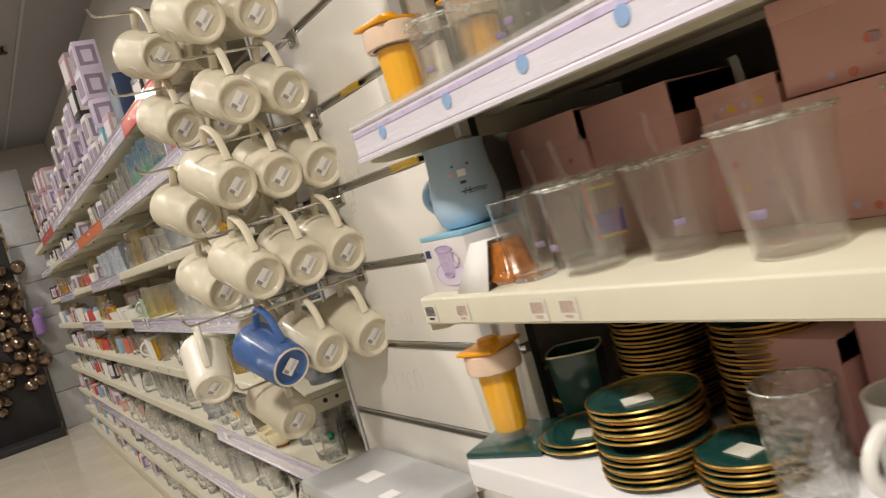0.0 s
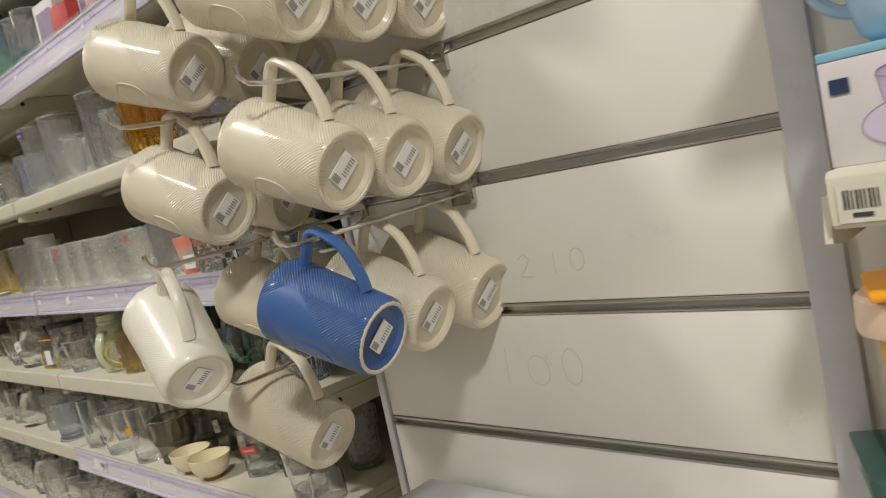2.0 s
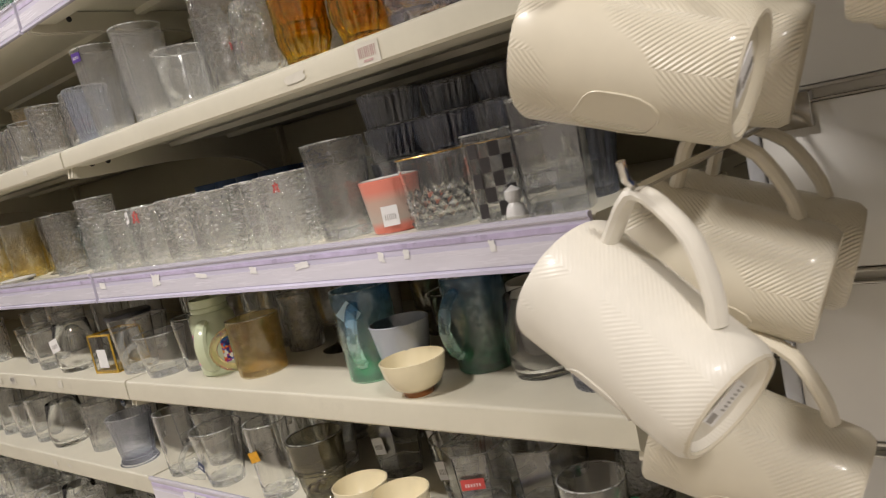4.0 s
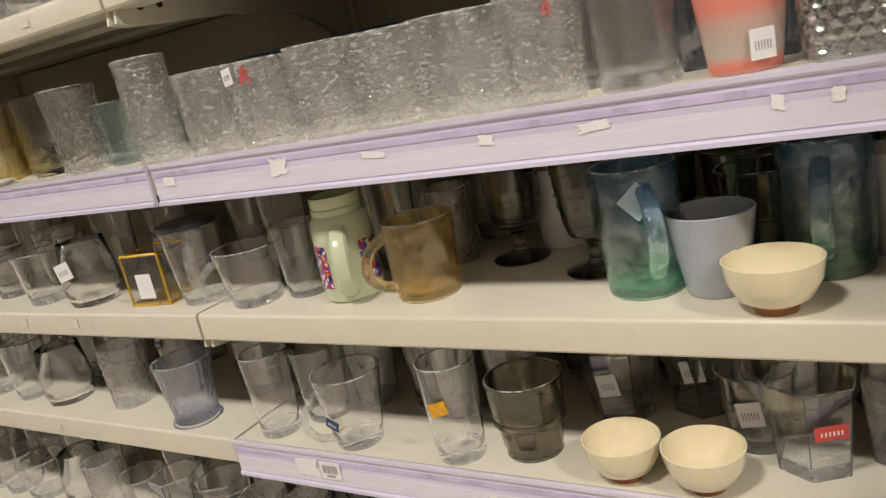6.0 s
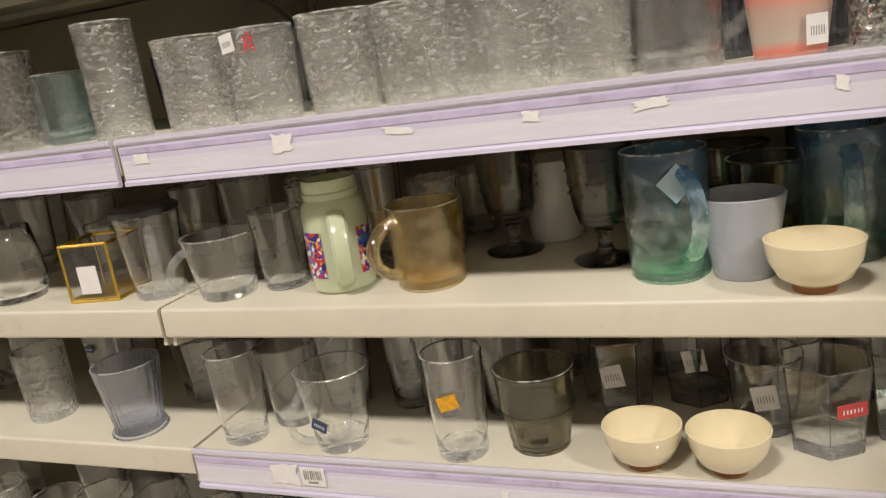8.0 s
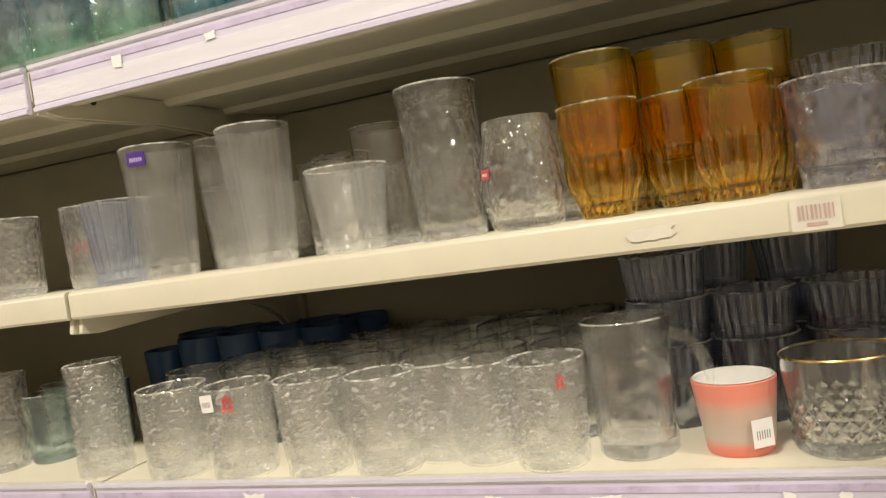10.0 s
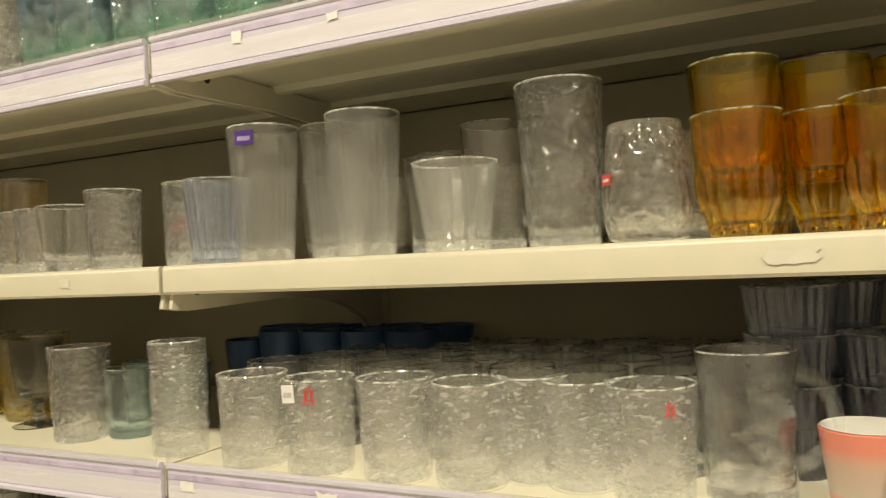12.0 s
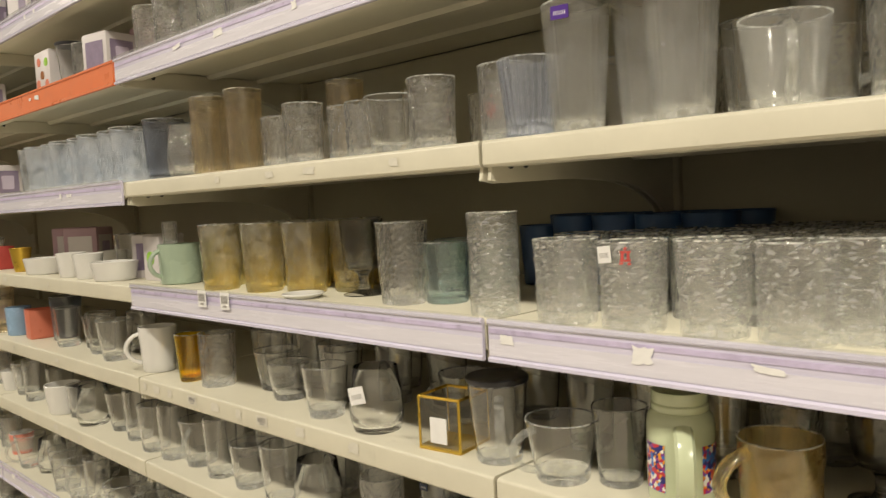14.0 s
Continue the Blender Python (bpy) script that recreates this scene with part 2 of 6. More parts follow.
GREYMUG = surface("grey_blue_glaze", (0.42, 0.45, 0.5), 0.25, var=0.08, coat=0.3, relief=0.0)
SKY_GLAZE = surface("sky_blue_glaze", (0.3, 0.46, 0.66), 0.25, var=0.2, scale=12.0, coat=0.3)
SAGE = surface("sage_green_glaze", (0.4, 0.5, 0.38), 0.25, var=0.1, coat=0.3)
CORAL = surface("coral_glaze", (0.75, 0.22, 0.14), 0.3, var=0.15, scale=10.0)
PINK_BOX = surface("pink_carton", (0.74, 0.42, 0.38), 0.55, var=0.08, scale=10.0)
DUSTY_BOX = surface("mauve_carton", (0.5, 0.34, 0.4), 0.55, var=0.1)
WHITE_BOX = surface("white_carton", (0.7, 0.66, 0.67), 0.5, var=0.06)
PENCIL = surface("faint_pencil", (0.68, 0.55, 0.5), 0.7)
LAV_DARK = surface("dark_lavender_print", (0.3, 0.24, 0.36), 0.5, var=0.3, scale=30.0)
LAV_BOX = surface("lavender_print", (0.46, 0.37, 0.54), 0.5, var=0.08)
TEAL_BOX = surface("blue_carton", (0.1, 0.36, 0.5), 0.45, var=0.1)
NAVY = surface("navy_carton", (0.03, 0.05, 0.12), 0.4, var=0.15)
NAVY_CUP = surface("navy_plastic", (0.03, 0.08, 0.2), 0.35, var=0.15)
GREEN_LEAF = surface("dark_green_glaze", (0.015, 0.07, 0.06), 0.15, var=0.25, scale=30.0, coat=0.5)
GOLD = surface("gold_rim", (0.72, 0.46, 0.14), 0.28, 1.0, var=0.15)
BRASS = surface("yellow_brass", (0.75, 0.5, 0.08), 0.3, 0.8, var=0.15)
ORANGE_PLASTIC = surface("orange_plastic", (0.95, 0.42, 0.015), 0.35, var=0.06)
YELLOW_CORE = surface("yellow_plastic", (1.0, 0.5, 0.004), 0.45, var=0.08)
PEACH_PLASTIC = surface("peach_plastic", (0.82, 0.62, 0.48), 0.4, var=0.05)
BLACK_LID = surface("black_plastic", (0.03, 0.03, 0.035), 0.35, var=0.2)
BRONZE = surface("bronze_lustre", (0.3, 0.22, 0.16), 0.16, 0.9, var=0.3, scale=30.0)
PURPLE = surface("purple_plastic", (0.36, 0.22, 0.55), 0.35, var=0.1)
GREEN_CAP = surface("green_plastic", (0.02, 0.25, 0.1), 0.3)
DIFFUSER, _nt, _p = material("lamp_diffuser")
_p.inputs["Base Color"].default_value = (0.9, 0.9, 0.88, 1)
_p.inputs["Emission Color"].default_value = (1.0, 0.92, 0.8, 1)
_p.inputs["Emission Strength"].default_value = 6.0


# ---- mesh helpers ----
def mesh_object(name, bm, mat, parent=None, label="", smooth=True):
    me = bpy.data.meshes.new(name)
    bmesh.ops.recalc_face_normals(bm, faces=bm.faces)
    bm.to_mesh(me)
    bm.free()
    mats = mat if isinstance(mat, (list, tuple)) else [mat]
    for mm in mats:
        me.materials.append(mm)
    if smooth:
        me.shade_smooth()
        me.set_sharp_from_angle(angle=radians(38))
    ob = new(name, me)
    if mats[0].name.endswith("glass"):
        ob.visible_shadow = False
    if parent:
        ob.parent = parent
    if label:
        ob["label"] = label
    return ob


def part(name, bm, mat, parent, label=""):
    return mesh_object(name, bm, mat, parent, label)


def thing(name, label, category, group="", kind="", at=None):
    ob = new(name)
    ob.empty_display_size = 0.05
    if at:
        ob.matrix_basis = pose(*at)
    return tagged(ob, label, category, group, kind)


def box(x0, x1, y0, y1, z0, z1, bevel=0.0015, bm=None):
    bm = bm or bmesh.new()
    r = bmesh.ops.create_cube(bm, size=1.0)
    bmesh.ops.scale(bm, verts=r["verts"], vec=(x1 - x0, y1 - y0, z1 - z0))
    bmesh.ops.translate(bm, verts=r["verts"], vec=((x0 + x1) / 2, (y0 + y1) / 2, (z0 + z1) / 2))
    if bevel:
        edges = list({e for v in r["verts"] for e in v.link_edges})
        bmesh.ops.bevel(bm, geom=edges, offset=bevel, segments=2, affect="EDGES", profile=0.5)
    return bm


def lathe(profile, seg=32, ribs=0, depth=0.0, wob=0.0, seed=0, bm=None, ribz=(0.0, 1.0), square=0.0, grain=None):
    """Turn a profile of (radius, height); ribs and wobble act on outer walls."""
    bm = bm or bmesh.new()
    rnd = random.Random(seed)
    ph = [rnd.uniform(0, 6.28) for _ in range(6)]
    rings = []
    top = max(h for _, h in profile) or 1.0
    for r, h in profile:
        if r <= 1e-6:
            rings.append([bm.verts.new((0, 0, h))])
            continue
        ring = []
        for i in range(seg):
            a = 2 * math.pi * i / seg
            k = 1.0
            if ribs and ribz[0] <= h / top <= ribz[1]:
                k += depth * math.cos(ribs * a)
            if wob:
                k += wob * (math.sin(2 * a + ph[0] + 45 * h) + math.sin(3 * a + ph[1] - 60 * h) * 0.7 + math.sin(5 * a + ph[2] + 110 * h) * 0.5)
            if square:
                c = max(abs(math.cos(a)), abs(math.sin(a)))
                k *= 1 + square * (1 / c - 1) * 0.8
            if grain:
                amp, fu, fv = grain
                k += amp * noise.noise((r * fu * math.cos(a) + seed, r * fu * math.sin(a), h * fv)) / max(r, 0.01)
            ring.append(bm.verts.new((r * k * math.cos(a), r * k * math.sin(a), h)))
        rings.append(ring)
    for a, b in zip(rings, rings[1:]):
        if len(a) == 1 and len(b) == 1:
            continue
        for i in range(seg):
            j = (i + 1) % seg
            if len(a) == 1:
                bm.faces.new((a[0], b[j], b[i]))
            elif len(b) == 1:
                bm.faces.new((a[i], a[j], b[0]))
            else:
                bm.faces.new((a[i], a[j], b[j], b[i]))
    return bm


def tube(points, radius, seg=8, bm=None, closed=False, flat=1.0):
    """A round bar along a line of points."""
    bm = bm or bmesh.new()
    pts = [Vector(p) for p in points]
    rings = []
    n = len(pts)
    ref = Vector((0, 0, 1))
    for i, p in enumerate(pts):
        d = (pts[(i + 1) % n] - pts[i - 1]) if closed else (pts[min(i + 1, n - 1)] - pts[max(i - 1, 0)])
        d.normalize()
        if i == 0:
            u = d.cross(ref if abs(d.dot(ref)) < 0.95 else Vector((1, 0, 0))).normalized()
        else:
            u = (u - d * u.dot(d)).normalized()
        v = u.cross(d).normalized()
        rings.append([bm.verts.new(p + radius * (math.cos(2 * math.pi * k / seg) * u * flat + math.sin(2 * math.pi * k / seg) * v)) for k in range(seg)])
    pairs = list(zip(rings, rings[1:])) + ([(rings[-1], rings[0])] if closed else [])
    for a, b in pairs:
        for k in range(seg):
            j = (k + 1) % seg
            bm.faces.new((a[k], a[j], b[j], b[k]))
    if not closed:
        bm.faces.new(rings[0][::-1])
        bm.faces.new(rings[-1])
    return bm


# ---- structure ----
FRONT, BACK = 0.45, 0.92
LEVELS = (1.735, 1.53, 1.28, 1.06, 0.864, 0.681, 0.47, 0.30, 0.13)
TOP, S1, S2, S3, S4, S5, S6, S7, S8 = LEVELS
END_Y = 9.85


def structure(name, bm, mat, label, category):
    return tagged(mesh_object(name, bm, mat), label, category, kind="structure")


structure("floor", box(-2.0, 1.2, -2.4, END_Y + 0.1, -0.12, -0.004, 0), GROUT, "pale beige polished tile floor of the shop aisle", "floor")
structure("ceiling", box(-2.0, 1.2, -2.4, END_Y + 0.1, CEIL, CEIL + 0.1, 0), CEILING, "grey painted ceiling above the shop aisle", "ceiling")
structure("wall_east", box(1.0, 1.1, -2.4, END_Y, 0, CEIL - 0.002, 0), PLASTER, "plain wall behind the shelving run", "wall")
# unseen wall added on the shop's open side, dark to limit bounced light
structure("wall_west", box(-1.9, -1.8, -2.4, END_Y, 0, CEIL - 0.002, 0), DULL_WALL, "unseen dark wall added across the shop aisle", "wall")
structure("wall_south", box(-1.8, 1.0, -2.4, -2.3, 0, CEIL - 0.002, 0), PLASTER, "plain wall behind the start of the walk", "wall")
structure("wall_north", box(-1.8, 1.0, END_Y, END_Y + 0.1, 0, CEIL - 0.002, 0), PLASTER, "grey wall at the far end of the aisle", "wall")
for sx in (-1.2, -0.3, 0.6):
    structure("trim", box(sx - 0.01, sx + 0.01, -2.3, END_Y, CEIL - 0.008, CEIL - 0.001, 0), GREY_PAINT, "thin grey joint strip between ceiling boards", "ceiling trim")
for ly in LAMP_Y:
    cl = thing("ceiling_light", "flat square ceiling light with white diffuser", "ceiling light", "ceiling lights", at=(LAMP_X, ly, CEIL))
    b = box(-0.17, 0.17, -0.19, 0.19, -0.06, -0.001, 0.004)
    part("frame", b, WHITE_BOX, cl)
    part("diffuser", box(-0.14, 0.14, -0.16, 0.16, -0.068, -0.061, 0.002), DIFFUSER, cl, "glowing white diffuser")


def extrude(profile, y0, y1, bevel=0.0):
    """Draw a folded sheet profile (x, z) out along y."""
    bm = bmesh.new()
    a = [bm.verts.new((px, y0, pz)) for px, pz in profile]
    c = [bm.verts.new((px, y1, pz)) for px, pz in profile]
    bm.faces.new(a)
    bm.faces.new(c[::-1])
    for i in range(len(profile)):
        j = (i + 1) % len(profile)
        bm.faces.new((a[j], a[i], c[i], c[j]))
    if bevel:
        bmesh.ops.bevel(bm, geom=list(bm.edges), offset=bevel, segments=1, affect="EDGES")
    return bm


def shelf_board(parent, y0, y1, front, back, z, lip, mat):
    """One steel shelf: flat tray, folded front lip and pressed stiffeners."""
    f = front
    prof = [(f + 0.004, z + 0.001), (f + 0.0012, z - 0.001), (f, z - 0.004), (f, z - lip + 0.003), (f + 0.003, z - lip), (f + 0.05, z - lip), (f + 0.05, z - lip + 0.003), (f + 0.012, z - lip + 0.004), (f + 0.012, z - 0.014)]
    for k in (0.2, 0.33):
        prof += [(f + k, z - 0.014), (f + k + 0.005, z - 0.022), (f + k + 0.02, z - 0.022), (f + k + 0.025, z - 0.014)]
    prof += [(back, z - 0.014), (back, z)]
    return part("shelf_board", extrude(prof, y0, y1), mat, parent)


def bracket(parent, y, front, back, z, mat, lip=0.035):
    """Cantilever arm under a shelf end, deeper and curved towards the back."""
    bm = bmesh.new()
    prof = [(front + 0.012, z - 0.016), (front + 0.006, z - lip - 0.012), (front + 0.03, z - lip - 0.016), (front + 0.2, z - lip - 0.012)]
    for i in range(7):
        a = i / 6
        prof.append((front + 0.24 + (back - front - 0.27) * math.sin(a * 1.57), z - lip - 0.014 - 0.085 * (1 - math.cos(a * 1.57))))
    prof += [(back - 0.004, z - 0.13), (back - 0.004, z - 0.016)]
    a = [bm.verts.new((px, y - 0.0025, pz)) for px, pz in prof]
    b = [bm.verts.new((px, y + 0.0025, pz)) for px, pz in prof]
    bm.faces.new(a)
    bm.faces.new(b[::-1])
    for i in range(len(prof)):
        j = (i + 1) % len(prof)
        bm.faces.new((a[j], a[i], b[i], b[j]))
    ob = part("bracket", bm, mat, parent)
    for k, r in ((0.045, 0.006), (0.075, 0.005)):
        hole = tube([(front + k, y - 0.0035, z - 0.028), (front + k, y + 0.0035, z - 0.028)], r, 10)
        part("bracket_hole", hole, DARK, ob)
    return ob


def strip(parent, y0, y1, front, z, mat, tall=0.051):
    """Clip-on price channel with rolled edges."""
    f, lo = front, z - tall + 0.004
    prof = [(f - 0.0008, z + 0.004), (f - 0.005, z + 0.0055), (f - 0.0085, z + 0.004), (f - 0.0085, z + 0.0005), (f - 0.0055, z - 0.0015), (f - 0.0055, lo + 0.006), (f - 0.0085, lo + 0.004), (f - 0.0085, lo), (f - 0.004, lo - 0.001), (f - 0.0008, lo)]
    ob = part("price_strip", extrude(prof, y0 + 0.002, y1 - 0.002), mat, parent, "glossy coloured plastic price strip")
    if mat is LILAC or mat is LILAC_PALE:
        part("printed_line", box(f - 0.0063, f - 0.0056, y0 + 0.003, y1 - 0.003, z - 0.012, z - 0.006, 0), VIOLET_LINE, ob, "darker violet printed line")
        part("printed_band", box(f - 0.0061, f - 0.0056, y0 + 0.003, y1 - 0.003, lo + 0.0075, z - 0.019, 0), STRIP_WHITE, ob, "whitish lower band of the strip")
        part("clear_lip", box(f - 0.0092, f - 0.0087, y0 + 0.003, y1 - 0.003, z - 0.002, z + 0.009, 0), G_FROST, ob, "clear plastic upper lip")
    return ob


def ticket(parent, y, front, z, w=0.03, h=0.02, bars=True, ink=INK, off=0.0068, turn=0.0):
    """Paper price ticket with barcode bars, stuck on a shelf edge."""
    x = front - off
    torn = random.Random(int(y * 977 + z * 3331))
    n = 20
    ring = []
    for i in range(n):
        a = 2 * math.pi * (i + 0.5) / n
        q = max(abs(math.cos(a)), abs(math.sin(a)))
        k = (1.0 if bars else torn.uniform(0.72, 1.05)) / q
        ring.append((0.5 * w * k * math.cos(a), 0.5 * h * k * math.sin(a)))
    bm = bmesh.new()
    near = [bm.verts.new((-0.0003, u, v)) for u, v in ring]
    far_side = [bm.verts.new((0.0, u, v)) for u, v in ring]
    bm.faces.new(near)
    bm.faces.new(far_side[::-1])
    for i in range(n):
        j = (i + 1) % n
        bm.faces.new((near[j], near[i], far_side[i], far_side[j]))
    ob = part("price_ticket", bm, PAPER if off > 0.005 else DULL_TICKET, parent, "worn paper price ticket")
    ob.matrix_basis = pose(x, y, z, turn, 0, 0)
    if bars:
        bb = bmesh.new()
        n = 9
        for i in range(n):
            yy = -w * 0.34 + w * 0.68 * i / (n - 1)
            box(-0.0009, -0.0007, yy - w * (0.012 + 0.02 * ((i * 7) % 3) / 2), yy + w * 0.018, -h * 0.15, h * 0.32, 0, bb)
        box(-0.0009, -0.0007, -w * 0.2, w * 0.2, -h * 0.36, -h * 0.25, 0, bb)
        tagged(part("barcode", bb, ink, ob), kind="stuff")
    return ob


LILACS = {(0, 1), (0, 3), (0, 5), (0, 6), (1, 0), (1, 1), (1, 3), (1, 6), (2, 0), (2, 2), (2, 6), (3, 1), (3, 0), (3, 3), (4, 2), (4, 6), (3, 6), (5, 1)}
SPECIAL = {(0, 0): RED_STRIP, (2, 1): ORANGE_STRIP, (4, 0): RED_STRIP}
rnd = random.Random(4)
for bay in range(6):
    y0 = 2.0 + bay
    y1 = y0 + 1.0
    unit = thing("shelving_unit", "cream steel shop shelving unit with full shelves", "shelving unit", "shelving run")
    steps = [2.05] + list(LEVELS)
    for hi, lo in zip(steps, steps[1:]):
        part("back_panel", box(BACK, BACK + 0.012, y0 + 0.002, y1 - 0.002, lo - 0.012, hi - 0.016, 0.002), SHADED_CREAM, unit)
    part("upright", box(BACK - 0.012, BACK + 0.03, y0 - 0.02, y0 + 0.02, 0, 2.06, 0.002), SHADED_CREAM, unit)
    if bay == 5:
        part("upright", box(BACK - 0.012, BACK + 0.03, y1 - 0.02, y1 + 0.02, 0, 2.06, 0.002), SHADED_CREAM, unit)
    part("kick_plate", box(FRONT + 0.03, FRONT + 0.05, y0 + 0.002, y1 - 0.002, 0, 0.095, 0.002), CREAM_PAINT, unit)
    for li, z in enumerate(LEVELS):
        sb = shelf_board(unit, y0 + 0.003, y1 - 0.003, FRONT, BACK, z, 0.031 if li == 2 else 0.036, CREAM_PAINT)
        if li < 8:
            for by in (y0 + 0.007, y1 - 0.007):
                bracket(sb, by, FRONT, BACK, z, CREAM_PAINT)
        m = SPECIAL.get((bay, li)) or (LILAC if (bay, li) in LILACS else None)
        off = 0.001
        if m:
            strip(sb, y0 + 0.003, y1 - 0.003, FRONT, z, m)
            off = 0.0068
        for k in range(3 if m else 2):
            if (bay == 0 and li in (2, 3, 4, 5)) or (bay == 1 and li in (2, 3, 4)):
                continue
            ticket(sb, y0 + rnd.uniform(0.08, 0.92), FRONT, z - 0.016, rnd.choice((0.014, 0.02, 0.032)), rnd.choice((0.008, 0.012, 0.014)), False, off=off + 0.0004 * k, turn=rnd.uniform(-9, 9))
        if (bay, li) == (0, 2):
            ticket(sb, 2.235, FRONT, z - 0.017, 0.036, 0.024, True, PINK_INK, 0.001)
            ticket(sb, 2.36, FRONT, z - 0.016, 0.042, 0.012, False, off=0.001)
        if (bay, li) == (0, 3):
            for ty, w, h in ((2.965, 0.028, 0.014), (2.785, 0.03, 0.022), (2.655, 0.04, 0.008), (2.527, 0.02, 0.012), (2.423, 0.036, 0.01), (2.28, 0.012, 0.014), (2.24, 0.012, 0.014), (2.12, 0.01, 0.014)):
                ticket(sb, ty, FRONT, z - 0.018, w * 0.85, h * 0.9, False, off=0.0068, turn=rnd.uniform(-8, 8))
        if (bay, li) == (1, 3):
            for ty in (3.686, 3.606):
                ticket(sb, ty, FRONT, z - 0.008, 0.03, 0.03, True, INK_GREY, 0.0095)
        if (bay, li) == (1, 4):
            for ty, w in ((3.971, 0.016), (3.918, 0.03), (3.86, 0.022), (3.768, 0.034), (3.682, 0.03), (3.6, 0.018), (3.524, 0.034), (3.414, 0.03), (3.277, 0.026)):
                ticket(sb, ty, FRONT, z - 0.015, w, 0.018, w > 0.031, INK_GREY, 0.001, rnd.uniform(-4, 4))
        if (bay, li) == (1, 2):
            for ty, w in ((3.456, 0.024), (3.349, 0.032), (3.156, 0.02), (3.62, 0.018)):
                ticket(sb, ty, FRONT, z - 0.014, w, 0.012, False, off=0.001)
        if (bay, li) == (0, 5):
            ticket(sb, 2.868, FRONT, z - 0.02, 0.04, 0.028, False, off=0.0068)
            ticket(sb, 2.829, FRONT, z - 0.02, 0.032, 0.024, True, INK_GREY, 0.0074)
            ticket(sb, 2.6, FRONT, z - 0.028, 0.009, 0.016, False, off=0.0068)
    tagged(unit, group="shelving run")

# ---- slat wall panel with hooks ----
PANEL_X = 0.512
GROOVES = [0.668 + 0.153 * k for k in range(10)]
panel = thing("slat_panel", "white slatted display panel with aluminium grooves", "display panel")
edges_z = [0.52] + GROOVES + [2.06]
for lo, hi in zip(edges_z, edges_z[1:]):
    part("slat", box(PANEL_X, PANEL_X + 0.018, 1.2, 1.868, lo + 0.007, hi - 0.007, 0.002), WHITE_BOARD, panel)
for gz in GROOVES:
    bm = box(PANEL_X + 0.008, PANEL_X + 0.017, 1.2, 1.868, gz - 0.0068, gz + 0.0068, 0)
    box(PANEL_X - 0.0012, PANEL_X + 0.008, 1.2, 1.868, gz + 0.0035, gz + 0.0066, 0.0006, bm)
    box(PANEL_X - 0.0012, PANEL_X + 0.008, 1.2, 1.868, gz - 0.0066, gz - 0.0045, 0.0006, bm)
    part("groove_insert", bm, ALU, panel, "shiny aluminium groove insert")
part("backing", box(PANEL_X + 0.0182, PANEL_X + 0.03, 1.2, 1.868, 0.4, 2.06, 0), DARK, panel)
part("edge_trim", box(PANEL_X - 0.004, PANEL_X + 0.034, 1.8685, 1.882, 0.4, 2.06, 0.002), GREY_LIGHT, panel, "light grey metal edge trim")
part("rear_post", box(PANEL_X + 0.05, PANEL_X + 0.09, 1.885, 1.9, 0.0, 2.06, 0.002), SHADED_CREAM, panel)
part("yellow_insert", box(PANEL_X - 0.004, PANEL_X + 0.001, 1.33, 1.42, GROOVES[4] - 0.005, GROOVES[4] + 0.006, 0.001), BRASS, panel, "bright yellow metal insert")
part("yellow_insert", box(PANEL_X - 0.004, PANEL_X + 0.001, 1.45, 1.52, GROOVES[5] - 0.005, GROOVES[5] + 0.006, 0.001), BRASS, panel, "bright yellow metal insert")
structure("wall_infill", box(0.96, 0.99, 1.2, 2.0, 0, 2.06, 0), SHADED_CREAM, "dull cream sheet behind the display panel", "wall")

def loop_mark(y, z, ry, rz):
    return [(y + ry * math.cos(a * 0.4833), z + rz * math.sin(a * 0.4833)) for a in range(14)]


for marks in ([(1.636, 0.93), (1.637, 0.908), (1.639, 0.885)], loop_mark(1.591, 0.902, 0.0155, 0.0175), loop_mark(1.543, 0.908, 0.013, 0.0205), [(1.59, 1.03), (1.581, 1.037), (1.574, 1.03), (1.58, 1.02), (1.589, 1.011), (1.57, 1.01)], [(1.54, 1.035), (1.54, 1.012)], loop_mark(1.51, 1.026, 0.009, 0.012)):
    part("pencil_mark", tube([(PANEL_X - 0.0001, my, mz) for my, mz in marks], 0.00045, 5), PENCIL, panel, "faint red pencil stroke")
clip = thing("price_clip", "small clear plastic price clip on the slat panel", "price clip", at=(PANEL_X - 0.0005, 1.42, 1.345))
part("clip_body", box(-0.006, 0, -0.012, 0.012, -0.02, 0.016, 0.002), G_FROST, clip)
part("clip_paper", box(-0.0075, -0.0062, -0.008, 0.008, -0.016, 0.006, 0), PAPER, clip)


def hook(y, z, reach):
    """Chrome wire arm with upturned tip, hung in a groove by a clip plate."""
    ob = thing("wall_hook", "chrome wire display hook in the slat panel", "hook", "display hooks", at=(PANEL_X, y, z))
    part("clip_plate", box(-0.006, 0.0075, -0.018, 0.018, -0.026, 0.003, 0.001), CHROME, ob)
    pts = [(-0.004, 0, -0.012), (-reach * 0.5, 0, -0.018), (-reach + 0.02, 0, -0.022), (-reach + 0.008, 0, -0.021), (-reach, 0, -0.015), (-reach - 0.002, 0, -0.005)]
    part("arm", tube(pts, 0.0026, 8), CHROME, ob)
    return ob


def mug_profile(h, r0, r1, wall):
    out = [(0, 0.004), (r0 * 0.72, 0.004), (r0 * 0.8, 0.0), (r0 * 0.93, 0.0), (r0, 0.004), (r0 * 1.02, 0.012)]
    for i in range(1, 9):
        out.append((r0 * 1.02 + (r1 - r0 * 1.02) * i / 8, 0.012 + (h - 0.014) * i / 8))
    out += [(r1 - wall * 0.3, h), (r1 - wall, h - 0.002), (r1 - wall, h * 0.6), (r0 - wall, 0.012), (0, 0.009)]
    return out


